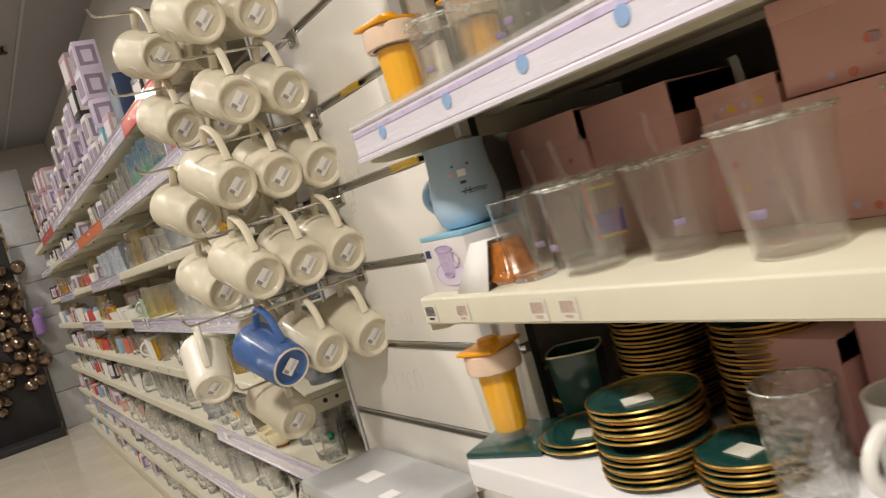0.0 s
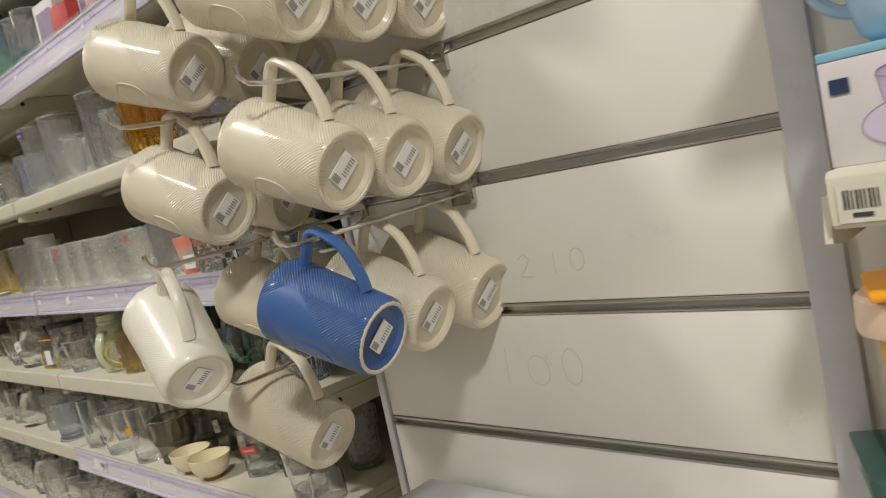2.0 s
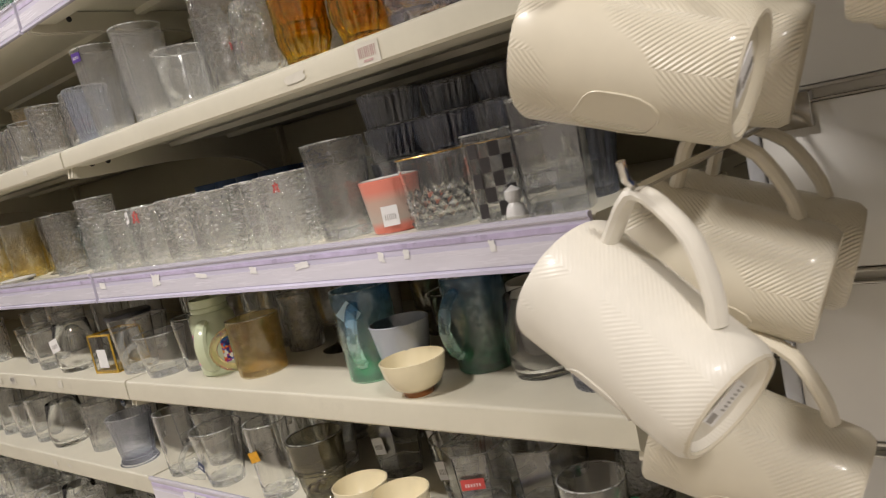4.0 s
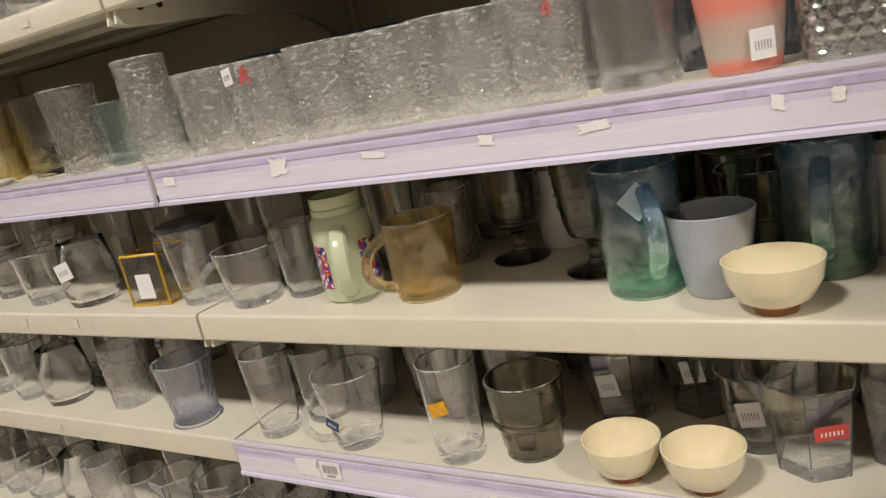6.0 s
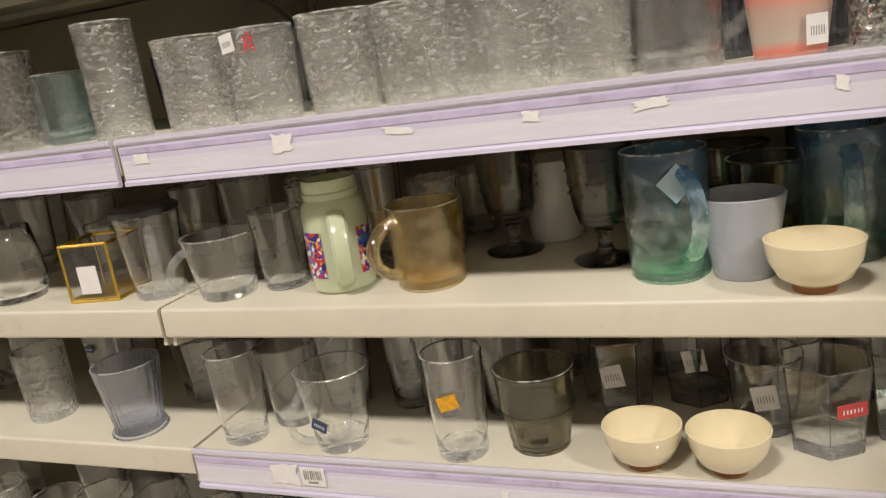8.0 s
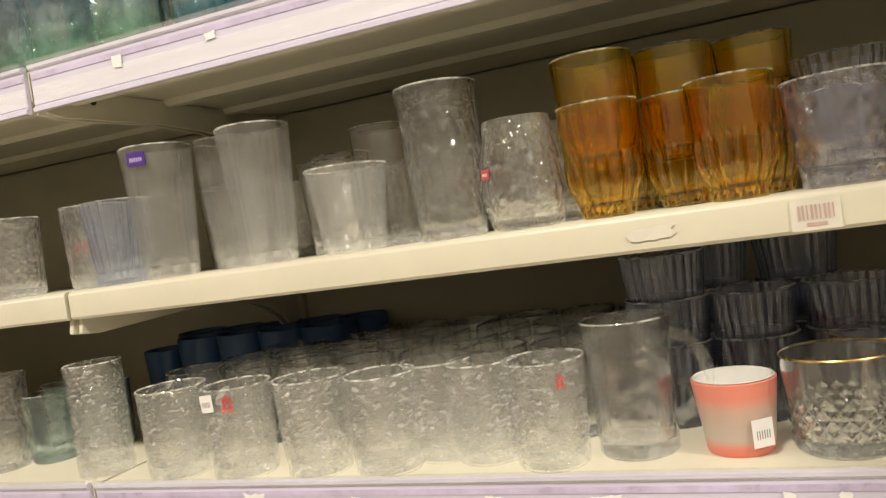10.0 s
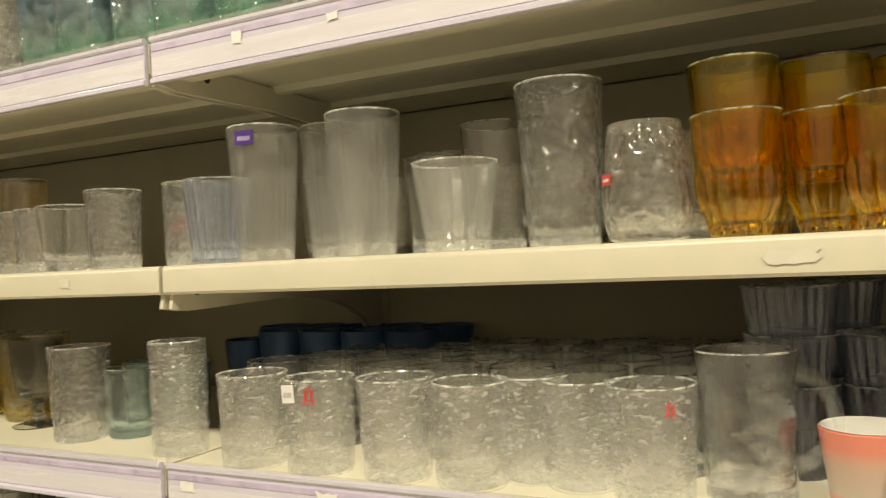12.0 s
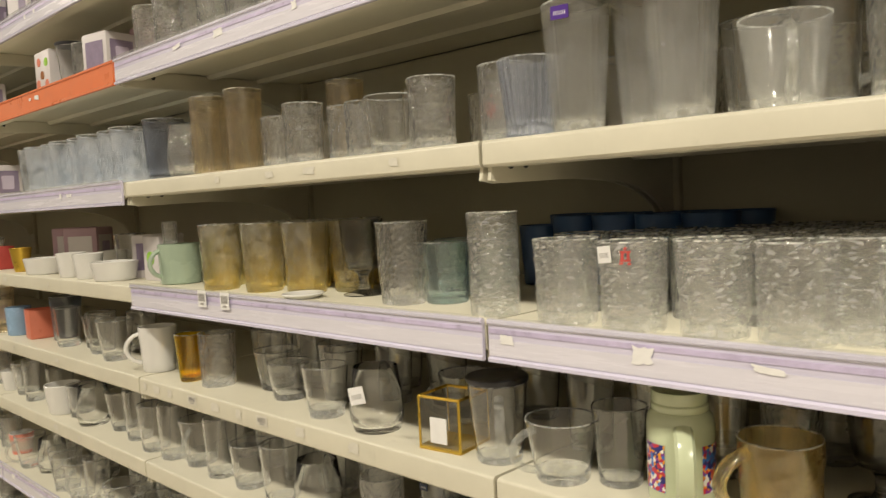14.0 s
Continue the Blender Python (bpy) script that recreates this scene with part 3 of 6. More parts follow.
def handle_points(h, r, out, top=0.86, low=0.22, ear=False):
    """Line of a handle: a plain D, or an ear that is widest towards the rim."""
    n = 12
    pts = []
    for i in range(n + 1):
        s = i / n
        z = h * (top + (low - top) * s)
        if ear:
            w = math.sin(math.pi * s ** 0.62) ** 0.75
            z += 0.012 * math.sin(math.pi * min(1, s * 1.8))
        else:
            w = math.sin(math.pi * s) ** 0.55
        pts.append((r - 0.003 + (out + 0.003) * w, 0, z))
    return pts


def hanging_mug(mat, label):
    ob = thing("mug", label, "mug", "mugs on hooks")
    body = part("body", lathe(mug_profile(0.118, 0.037, 0.0425, 0.0035), 40), mat, ob)
    part("handle", tube(handle_points(0.118, 0.0405, 0.037, 0.84, 0.2, True), 0.0046, 10, flat=1.5), PLAIN_GLAZE[mat], ob)
    part("foot_ring", tube([(0.0325 * math.cos(a * 0.2618), 0.0325 * math.sin(a * 0.2618), 0.0005) for a in range(24)], 0.0022, 6, closed=True), MUG_BASE, ob)
    st = part("sticker", box(-0.014, 0.014, -0.01, 0.01, 0.0026, 0.0035, 0), PAPER, ob, "white barcode sticker on the base")
    bb = bmesh.new()
    for i in range(7):
        xx = -0.004 + 0.0026 * i
        box(xx, xx + 0.001, 0.0, 0.006, 0.0022, 0.0025, 0, bb)
    box(-0.013, -0.007, -0.008, 0.002, 0.0022, 0.0025, 0, bb)
    tagged(part("barcode", bb, INK_GREY, st), kind="stuff")
    st.matrix_basis = pose(0, 0, 0, 0, 0, 38)
    # raised emblem outline
    pts = []
    for k in range(28):
        a = 2 * math.pi * k / 28
        q = (abs(math.cos(a)) ** 4 + abs(math.sin(a)) ** 4) ** -0.25
        u, v = 0.017 * q * math.cos(a), 0.058 + 0.021 * q * math.sin(a) + 0.004 * math.cos(3 * a + 0.6)
        r = 0.0378 + 0.0048 * v / 0.118
        th = math.pi + 0.75 + u / r
        pts.append((r * math.cos(th), r * math.sin(th), v))
    part("emblem", tube(pts, 0.0006, 6, closed=True), PLAIN_GLAZE[mat], body)
    return ob


def hang(x, y, z, tilt=21.7, twist=0.0):
    t, w = radians(tilt), radians(twist)
    up = Vector((0, -math.sin(t), math.cos(t)))
    side = Vector((1, 0, 0))
    ax = Vector((0, math.cos(t), math.sin(t)))
    m = Matrix((up, side, ax)).transposed().to_4x4() @ Matrix.Scale(1.06, 4)
    return Matrix.Translation((x, y, z)) @ Matrix.Rotation(w, 4, "Z") @ m


R_HOOK, L_HOOK = 1.648, 1.842
for gz in GROOVES[2:9]:
    if gz > 1.1:
        hook(R_HOOK, gz, 0.262)
    hook(L_HOOK, gz, 0.3 if gz > 1.05 else 0.24)
mugs = random.Random(11)
proto = hanging_mug(MUG_CREAM, "cream glazed mug with pressed zigzag relief hanging by its handle")
first = True


def add_mug(x, y, z, tilt=21.7, twist=None):
    global first
    m = hang(x, y + mugs.uniform(-0.004, 0.004), z, tilt + mugs.uniform(-2.5, 2.5), mugs.uniform(-2, 9) if twist is None else twist)
    if first:
        proto.matrix_basis = m
        first = False
    else:
        copy_thing(proto, m)


for z, y, xs in ((0.997, 1.617, (0.396, 0.486)), (1.163, 1.607, (0.313, 0.399, 0.478)), (1.327, 1.62, (0.317, 0.403, 0.484)), (1.468, 1.6, (0.358, 0.455)), (1.617, 1.606, (0.342, 0.44)), (1.765, 1.6, (0.3, 0.38))):
    for x in xs:
        add_mug(x, y, z)
for z, y, xs in ((0.864, 1.796, (0.357,)), (1.002, 1.795, (0.379, 0.458)), (1.151, 1.794, (0.296, 0.38)), (1.3, 1.791, (0.293, 0.376, 0.45)), (1.478, 1.815, (0.315, 0.398)), (1.612, 1.785, (0.305, 0.395)), (1.77, 1.797, (0.3, 0.39))):
    for x in xs:
        add_mug(x, y, z, twist=mugs.uniform(5, 13))
blue_mug = hanging_mug(MUG_BLUE, "cobalt blue glazed mug with zigzag relief hanging from a hook")
blue_mug.matrix_basis = hang(0.312, 1.602, 1.001, 22, 10)
white_mug = hanging_mug(MUG_WHITE, "ivory white mug tilted steeply at the tip of a hook")
white_mug.matrix_basis = hang(0.223, 1.812, 0.979, 35, -12.6)

# grey carton standing below the panel on a low plinth
plinth = thing("plinth", "cream steel base plinth under the display panel", "plinth")
part("plinth_body", box(0.3, 0.51, 1.27, 1.86, 0, 0.42, 0.003), CREAM_PAINT, plinth)
carton = thing("storage_box", "light grey lidded box with torn stickers below the mugs", "box")
part("box_body", box(0.335, 0.5, 1.42, 1.8, 0.421, 0.722, 0.004), GREY_LIGHT, carton)
part("lid", box(0.328, 0.505, 1.413, 1.807, 0.7225, 0.748, 0.004), GREY_LIGHT, carton)
part("sticker", box(0.39, 0.43, 1.62, 1.67, 0.7482, 0.7492, 0), PAPER, carton, "torn white sticker")
part("sticker", box(0.37, 0.4, 1.5, 1.535, 0.7482, 0.7492, 0), PAPER, carton, "torn white sticker")
part("dark_label", box(0.3335, 0.3345, 1.66, 1.78, 0.6, 0.69, 0), NAVY, carton, "dark blue printed label")


# ---- glassware builders ----
PALE_GLASS = {G_CLEAR, G_WAVE, G_HAM, G_STREAK, G_BARK, G_RIB, G_FROST}

def tumbler(name, label, mat, h, rt, rb, wall=0.0022, base=0.009, seg=36, ribs=0, depth=0.0, wob=0.0, seed=0, belly=0.0, ribz=(0.0, 1.0), foot=0.0, square=0.0, category="glass", group="drinking glasses", grain=None, rings=9, shape=None):
    def rad(u):
        if shape:
            return float(np.interp(u, [q[0] for q in shape], [q[1] for q in shape]))
        r = rb + (rt - rb) * u
        return r + belly * math.sin(math.pi * min(1, u * 1.15) ** 0.8)
    out = [(0, 0.0012), (rb * 0.8, 0.0), (rb * 0.94 + foot, 0.0004), (rb + foot, 0.003)]
    n = rings
    for i in range(1, n + 1):
        u = i / n
        out.append((rad(u), 0.004 + (h - 0.005) * u))
    out += [(rad(1) - wall * 0.4, h), (rad(1) - wall, h - 0.0008)]
    for i in range(n - 1, 0, -1):
        u = i / n
        z = 0.004 + (h - 0.005) * u
        if z > base + 0.004:
            out.append((max(0.004, rad(u) - wall), z))
    out += [(max(0.004, rad(base / h) - wall * 1.6), base + 0.002), (0, base)]
    bm = lathe(out, seg, ribs, depth, wob, seed, ribz=ribz, square=square, grain=grain)
    ob = tagged(mesh_object(name, bm, mat), label, category, group)
    if mat.name.endswith("glass") or mat.name == "clear_plastic":
        rs = min(seg, 48)
        r1 = rad(1) - wall * 0.45
        prof = [(r1 + 0.001 * math.cos(a), h - 0.0004 + 0.001 * math.sin(a)) for a in (0, 1.05, 2.09, 3.14, 4.19, 5.24, 6.283)]
        part("rim", lathe(prof, seg if ribz[1] >= 1.0 or square or seg < 12 else rs, ribs if ribz[1] >= 1.0 else 0, depth, wob, seed, square=square), G_RIM, ob)
        r2 = max(0.006, rad(base / h) - wall * 2.2)
        part("base", lathe([(0, 0.0016), (rb * 0.84, 0.0016), (min(rb * 0.93, r2 + 0.002), 0.003), (r2, base - 0.001), (r2 * 0.9, base - 0.0004), (0, base - 0.0012)], 28 if seg > 12 else seg, square=square), G_FOOT if mat in PALE_GLASS else mat, ob)
    return ob


def handled(name, label, mat, h, rt, rb, out, handle_mat=None, category="glass mug", group="glass mugs", bar=0.005, top=0.86, low=0.2, **kw):
    ob = thing(name, label, category, group)
    t = tumbler("body", "", mat, h, rt, rb, category="", group="", **kw)
    t.parent = ob
    part("handle", tube(handle_points(h, (rt + rb) / 2 + kw.get("belly", 0) * 0.8, out, top, low), bar, 8, flat=1.3), handle_mat or (G_HANDLE if mat in PALE_GLASS else mat), ob)
    return ob


BUILT = {}


def put(key, x, y, z, turn=0.0, size=1.0, lean=0.0):
    """Set a piece of ware on a shelf: the first of its kind, or a copy of it."""
    m = pose(x, y, z + 0.0008, lean, 0, turn) @ Matrix.Scale(size, 4)
    if key in BUILT:
        return copy_thing(BUILT[key], m)
    BUILT[key] = KINDS[key]()
    BUILT[key].matrix_basis = m
    if size != 1.0:
        BUILT[key].matrix_basis = pose(x, y, z + 0.0008, lean, 0, turn)
    return BUILT[key]


def fresh(key, x, y, z, turn=0.0, size=1.0):
    """One of a kind that will carry labels of its own."""
    ob = KINDS[key]()
    ob.matrix_basis = pose(x, y, z + 0.0008, 0, 0, turn)
    return ob


def goblet():
    ob = thing("goblet", "smoky grey goblet with dotted bowl on a stem", "goblet", "goblets")
    prof = [(0, 0.0), (0.034, 0.0), (0.035, 0.002), (0.012, 0.009), (0.008, 0.016), (0.008, 0.03), (0.013, 0.038), (0.026, 0.044), (0.031, 0.06), (0.034, 0.09), (0.0365, 0.126), (0.0345, 0.126), (0.032, 0.09), (0.028, 0.06), (0.02, 0.05), (0, 0.047)]
    part("bowl", lathe(prof, 36), G_GOBLET, ob)
    dots = bmesh.new()
    for k in range(4):
        for i in range(14):
            a = 2 * math.pi * (i + 0.5 * (k % 2)) / 14
            r = 0.0335 + 0.0007 * k
            s = bmesh.ops.create_icosphere(dots, subdivisions=1, radius=0.0022)
            bmesh.ops.translate(dots, verts=s["verts"], vec=(r * math.cos(a), r * math.sin(a), 0.078 + 0.012 * k))
    tagged(part("dot_relief", dots, G_GOBLET, ob), kind="stuff")
    return ob


def rice_bowl():
    ob = thing("rice_bowl", "cream lacquered bowl with a brown foot ring", "bowl", "cream bowls")
    prof = [(0, 0.006), (0.018, 0.006), (0.03, 0.013), (0.038, 0.028), (0.041, 0.046), (0.0395, 0.0465), (0.036, 0.028), (0.027, 0.014), (0, 0.011)]
    part("bowl", lathe(prof, 40), CERAMIC_CREAM, ob)
    part("foot", lathe([(0.015, 0), (0.018, 0), (0.0195, 0.0075), (0.0135, 0.0075), (0.013, 0.001), (0.015, 0)], 32), BROWN, ob, "brown foot ring")
    return ob


def gold_box():
    ob = thing("trinket_box", "small glass trinket box with yellow brass edges", "glass box")
    a, h = 0.034, 0.075
    for i, (u, v) in enumerate(((-a, -a), (a, -a), (a, a), (-a, a))):
        part("corner_bar", tube([(u, v, 0.001), (u, v, h)], 0.0022, 6), BRASS, ob)
    for z in (0.0022, h):
        for p, q in (((-a, -a), (a, -a)), ((a, -a), (a, a)), ((a, a), (-a, a)), ((-a, a), (-a, -a))):
            part("edge_bar", tube([(*p, z), (*q, z)], 0.0022, 6), BRASS, ob)
    for s in (-1, 1):
        part("pane", box(s * a - 0.001, s * a + 0.001, -a + 0.002, a - 0.002, 0.004, h - 0.002, 0), G_CLEAR, ob)
        part("pane", box(-a + 0.002, a - 0.002, s * a - 0.001, s * a + 0.001, 0.004, h - 0.002, 0), G_CLEAR, ob)
    part("floor_pane", box(-a, a, -a, a, 0.0045, 0.006, 0), BRASS, ob)
    part("label_paper", box(-a - 0.003, -a - 0.002, -0.014, 0.014, 0.012, 0.048, 0), PAPER, ob, "white paper label")
    return ob


def floral_jar():
    ob = thing("mason_jar", "pale green jar mug painted with bright floral panels", "jar mug")
    prof = [(0, 0.001), (0.036, 0.0), (0.041, 0.004), (0.0425, 0.02), (0.0425, 0.09), (0.04, 0.1), (0.0345, 0.105), (0.036, 0.107), (0.036, 0.112), (0.034, 0.114), (0.0355, 0.117), (0.035, 0.127), (0.033, 0.127), (0.032, 0.105), (0.039, 0.095), (0.039, 0.01), (0, 0.008)]
    part("jar", lathe([(r * 0.87, h) for r, h in prof], 40), JAR_GREEN, ob)
    part("handle", tube(handle_points(0.127, 0.0362, 0.026, 0.72, 0.1), 0.0055, 8, flat=1.9), JAR_GREEN, ob)
    for a0 in (0.55, -1.35):
        bm = bmesh.new()
        n = 8
        lo, hi = [], []
        for i in range(n + 1):
            a = a0 + 0.8 * i / n
            lo.append(bm.verts.new((0.0374 * math.cos(a), 0.0374 * math.sin(a), 0.02)))
            hi.append(bm.verts.new((0.0374 * math.cos(a), 0.0374 * math.sin(a), 0.072)))
        for i in range(n):
            bm.faces.new((lo[i], lo[i + 1], hi[i + 1], hi[i]))
        part("painted_panel", bm, FLORAL, ob, "painted panel of red, blue, orange and white petals")
    return ob


def lid_mug():
    ob = handled("lidded_mug", "clear glass mug with a black lid", G_CLEAR, 0.105, 0.04, 0.031, 0.03)
    part("lid", lathe([(0, 0.106), (0.041, 0.106), (0.042, 0.108), (0.042, 0.112), (0.039, 0.114), (0.012, 0.1145), (0, 0.114)], 36), BLACK_LID, ob, "black plastic lid")
    return ob


def cup_blue_green():
    return handled("glass_mug", "wavy glass mug shading from blue to green", G_BLUEGREEN, 0.126, 0.041, 0.038, 0.03, handle_mat=G_BG_HANDLE, wob=0.008, seed=3, bar=0.0065, group="blue green mugs", grain=(0.0014, 60.0, 60.0), rings=22, seg=64)


def painted_bands(name, stops, axis_top, rough=0.3):
    m, nt, p = material(name)
    co = nt.nodes.new("ShaderNodeTexCoord")
    sep = nt.nodes.new("ShaderNodeSeparateXYZ")
    link(nt, co.outputs["Object"], sep.inputs[0])
    mul = nt.nodes.new("ShaderNodeMath")
    mul.operation = "DIVIDE"
    mul.inputs[1].default_value = axis_top
    link(nt, sep.outputs[2], mul.inputs[0])
    link(nt, ramp(nt, mul.outputs[0], stops), p.inputs["Base Color"])
    p.inputs["Roughness"].default_value = rough
    return m


def graded_glass(name, stops, top, haze, relief=0.2):
    """Glass whose tint shades along its height, as dipped glass does."""
    m = glass(name, (0.9, 0.9, 0.9), haze, relief, 60.0, edge=0.35, bend=0.8)
    nt = m.node_tree
    co = nt.nodes.new("ShaderNodeTexCoord")
    sep = nt.nodes.new("ShaderNodeSeparateXYZ")
    link(nt, co.outputs["Object"], sep.inputs[0])
    mul = nt.nodes.new("ShaderNodeMath")
    mul.operation = "DIVIDE"
    mul.inputs[1].default_value = top
    link(nt, sep.outputs[2], mul.inputs[0])
    col = ramp(nt, mul.outputs[0], stops)
    for n in nt.nodes:
        if n.bl_idname in ("ShaderNodeBsdfTransparent", "ShaderNodeBsdfDiffuse", "ShaderNodeBsdfTranslucent", "ShaderNodeBsdfGlass"):
            link(nt, col, n.inputs[0])
    return m


G_BLUEGREEN = graded_glass("blue_green_glass", [(0.05, (0.68, 0.93, 0.8)), (0.45, (0.88, 0.965, 0.95)), (0.95, (0.58, 0.77, 0.92))], 0.126, 0.05, 0.5)
G_BG_HANDLE = graded_glass("blue_green_handle_glass", [(0.2, (0.6, 0.92, 0.75)), (0.5, (0.8, 0.95, 0.92)), (0.85, (0.45, 0.68, 0.9))], 0.126, 0.16)
G_YELLOWFADE = graded_glass("yellow_fade_glass", [(0.0, (0.992, 0.925, 0.62)), (0.45, (0.988, 0.945, 0.78)), (1.0, (0.985, 0.965, 0.89))], 0.125, 0.05, 0.3)
JAR_GREEN = surface("pale_green_glaze", (0.6, 0.66, 0.45), 0.2, var=0.06, coat=0.4, relief=0.0)
CORAL_FADE = painted_bands("coral_fade_glaze", [(0.0, (0.75, 0.2, 0.14)), (0.12, (0.75, 0.24, 0.18)), (0.25, (0.55, 0.47, 0.4)), (0.6, (0.6, 0.42, 0.34)), (0.8, (0.78, 0.27, 0.2)), (1.0, (0.8, 0.26, 0.19))], 0.066)
FLORAL, _nt, _p = material("floral_paint")
_co = _nt.nodes.new("ShaderNodeTexCoord")
_v = _nt.nodes.new("ShaderNodeTexVoronoi")
_v.inputs["Scale"].default_value = 240.0
_nt.links.new(_co.outputs["Object"], _v.inputs["Vector"])
_sep = _nt.nodes.new("ShaderNodeSeparateColor")
_nt.links.new(_v.outputs["Color"], _sep.inputs[0])
_r = ramp(_nt, _sep.outputs[0], [(0.0, (0.03, 0.03, 0.2)), (0.25, (0.6, 0.04, 0.06)), (0.45, (0.85, 0.82, 0.75)), (0.6, (0.05, 0.2, 0.6)), (0.75, (0.85, 0.35, 0.03)), (0.88, (0.3, 0.04, 0.3))])
_r.node.color_ramp.interpolation = "CONSTANT"
_nt.links.new(_r, _p.inputs["Base Color"])
_p.inputs["Roughness"].default_value = 0.3


def crystal():
    ob = thing("glass_tumbler", "cut crystal tumbler with a thin gold rim", "glass", "drinking glasses")
    t = tumbler("body", "", G_CLEAR, 0.083, 0.047, 0.041, wall=0.003, base=0.012, category="", group="")
    t.parent = ob
    cuts = bmesh.new()
    for k in range(5):
        for i in range(20):
            a = 2 * math.pi * (i + 0.5 * (k % 2)) / 20
            r = 0.0415 + 0.0004 * k
            s = bmesh.ops.create_cone(cuts, cap_ends=True, segments=4, radius1=0.0062, radius2=0.0, depth=0.004)
            bmesh.ops.rotate(cuts, verts=s["verts"], matrix=Matrix.Rotation(a, 3, "Z") @ Matrix.Rotation(radians(90), 3, "Y"))
            bmesh.ops.translate(cuts, verts=s["verts"], vec=(r * math.cos(a), r * math.sin(a), 0.008 + 0.0085 * k))
    tagged(part("cut_relief", cuts, G_CLEAR, ob), kind="stuff")
    part("gold_rim", tube([(0.046 * math.cos(a * 0.196), 0.046 * math.sin(a * 0.196), 0.083) for a in range(32)], 0.0009, 6, closed=True), GOLD, ob, "thin gold rim")
    return ob


def label_on(ob, r, z, w, h, mat, ink=None, at=math.pi, tilt=0.0):
    """A paper or foil label on the outside of a round glass."""
    bm = box(-0.0004, 0.0004, -w / 2, w / 2, -h / 2, h / 2, 0)
    lab = part("label", bm, mat, ob, "small stuck-on label")
    lab.matrix_basis = pose((r + 0.0012) * math.cos(at), (r + 0.0012) * math.sin(at), z, tilt, 0, math.degrees(at))
    if ink:
        bb = bmesh.new()
        for i in range(6):
            yy = -w * 0.3 + w * 0.6 * i / 5
            box(0.0005, 0.0008, yy - w * 0.02, yy + w * 0.02, -h * 0.2, h * 0.1, 0, bb)
        tagged(part("print", bb, ink, lab), kind="stuff")
    return lab


def red_print(ob, r, z, at, size=1.0):
    """A small red seal print made of short broken strokes."""
    strokes = bmesh.new()
    for u, v, w, h in ((0, 0.006, 0.011, 0.0022), (-0.003, 0.002, 0.0028, 0.008), (0.003, 0.001, 0.0026, 0.009), (0, -0.003, 0.012, 0.002), (-0.0045, -0.006, 0.004, 0.0022), (0.004, -0.0065, 0.0035, 0.0024), (0, 0.0095, 0.003, 0.003)):
        box(-0.0003, 0.0003, (u - w / 2) * size, (u + w / 2) * size, (v - h / 2) * size, (v + h / 2) * size, 0, strokes)
    q = tagged(part("red_print", strokes, RED_BOX, ob, "broken red seal print"), kind="stuff")
    q.matrix_basis = pose((r + 0.0012) * math.cos(at), (r + 0.0012) * math.sin(at), z, 0, 0, math.degrees(at))
    return q


def dressed(key, x, y, z, r, lz, w, h, mat, ink=None, at=math.pi, tilt=0.0, turn=0.0, label=""):
    """A glass of a known kind that carries a sticker of its own."""
    ob = fresh(key, x, y, z, turn)
    if label:
        ob["label"] = label
    label_on(ob, r, lz, w, h, mat, ink, at - radians(turn), tilt)
    return ob


def straw_cup():
    ob = thing("straw_cup", "clear plastic cup with flat lid and straw", "plastic cup", "straw cups")
    t = tumbler("body", "", G_FROSTY, 0.098, 0.044, 0.034, base=0.01, category="", group="")
    t.parent = ob
    part("lid", lathe([(0, 0.0985), (0.046, 0.0985), (0.047, 0.101), (0.047, 0.106), (0.045, 0.108), (0, 0.108)], 36), G_FROSTY, ob, "clear snap-on lid")
    part("lid_edge", tube([(0.0468 * math.cos(a * 0.1963), 0.0468 * math.sin(a * 0.1963), 0.1005) for a in range(32)], 0.0014, 6, closed=True), G_RIM, ob)
    part("straw", tube([(0.012, 0.0, 0.014), (-0.012, 0.01, 0.15)], 0.0032, 8), G_FROSTY, ob, "clear straw")
    part("print", box(-0.0465, -0.0445, 0.0, 0.012, 0.034, 0.041, 0.0006), LAV_DARK, ob, "small coloured print")
    return ob


G_BOTTLE = glass("clear_bottle_glass", (0.99, 0.99, 0.985), 0.006, edge=0.3, even=True)
G_FROSTY = glass("clear_plastic", (0.985, 0.985, 0.975), 0.05, 0.0, 25.0, edge=0.8, even=True)
LAV_PRINT = surface("violet_print", (0.2, 0.15, 0.5), 0.4)


def juice_bottle():
    ob = thing("infuser_bottle", "clear bottle with yellow insert and orange flip lid", "bottle", "infuser bottles")
    t = tumbler("body", "", G_BOTTLE, 0.098, 0.037, 0.031, base=0.008, category="", group="")
    t.parent = ob
    part("insert", lathe([(0, 0.012), (0.021, 0.012), (0.023, 0.02), (0.026, 0.096), (0, 0.096)], 84, ribs=14, depth=0.014), YELLOW_CORE, ob, "ribbed yellow insert")
    part("collar", lathe([(0.03, 0.0985), (0.0385, 0.0985), (0.0395, 0.103), (0.0385, 0.124), (0.035, 0.127), (0, 0.127)], 36), PEACH_PLASTIC, ob, "peach plastic collar")
    part("flip_lid", box(-0.04, 0.04, -0.03, 0.03, 0.1275, 0.134, 0.003), ORANGE_PLASTIC, ob, "orange flip lid")
    part("spout", lathe([(0, 0.1342), (0.016, 0.1342), (0.014, 0.143), (0, 0.145)], 20), ORANGE_PLASTIC, ob)
    return ob


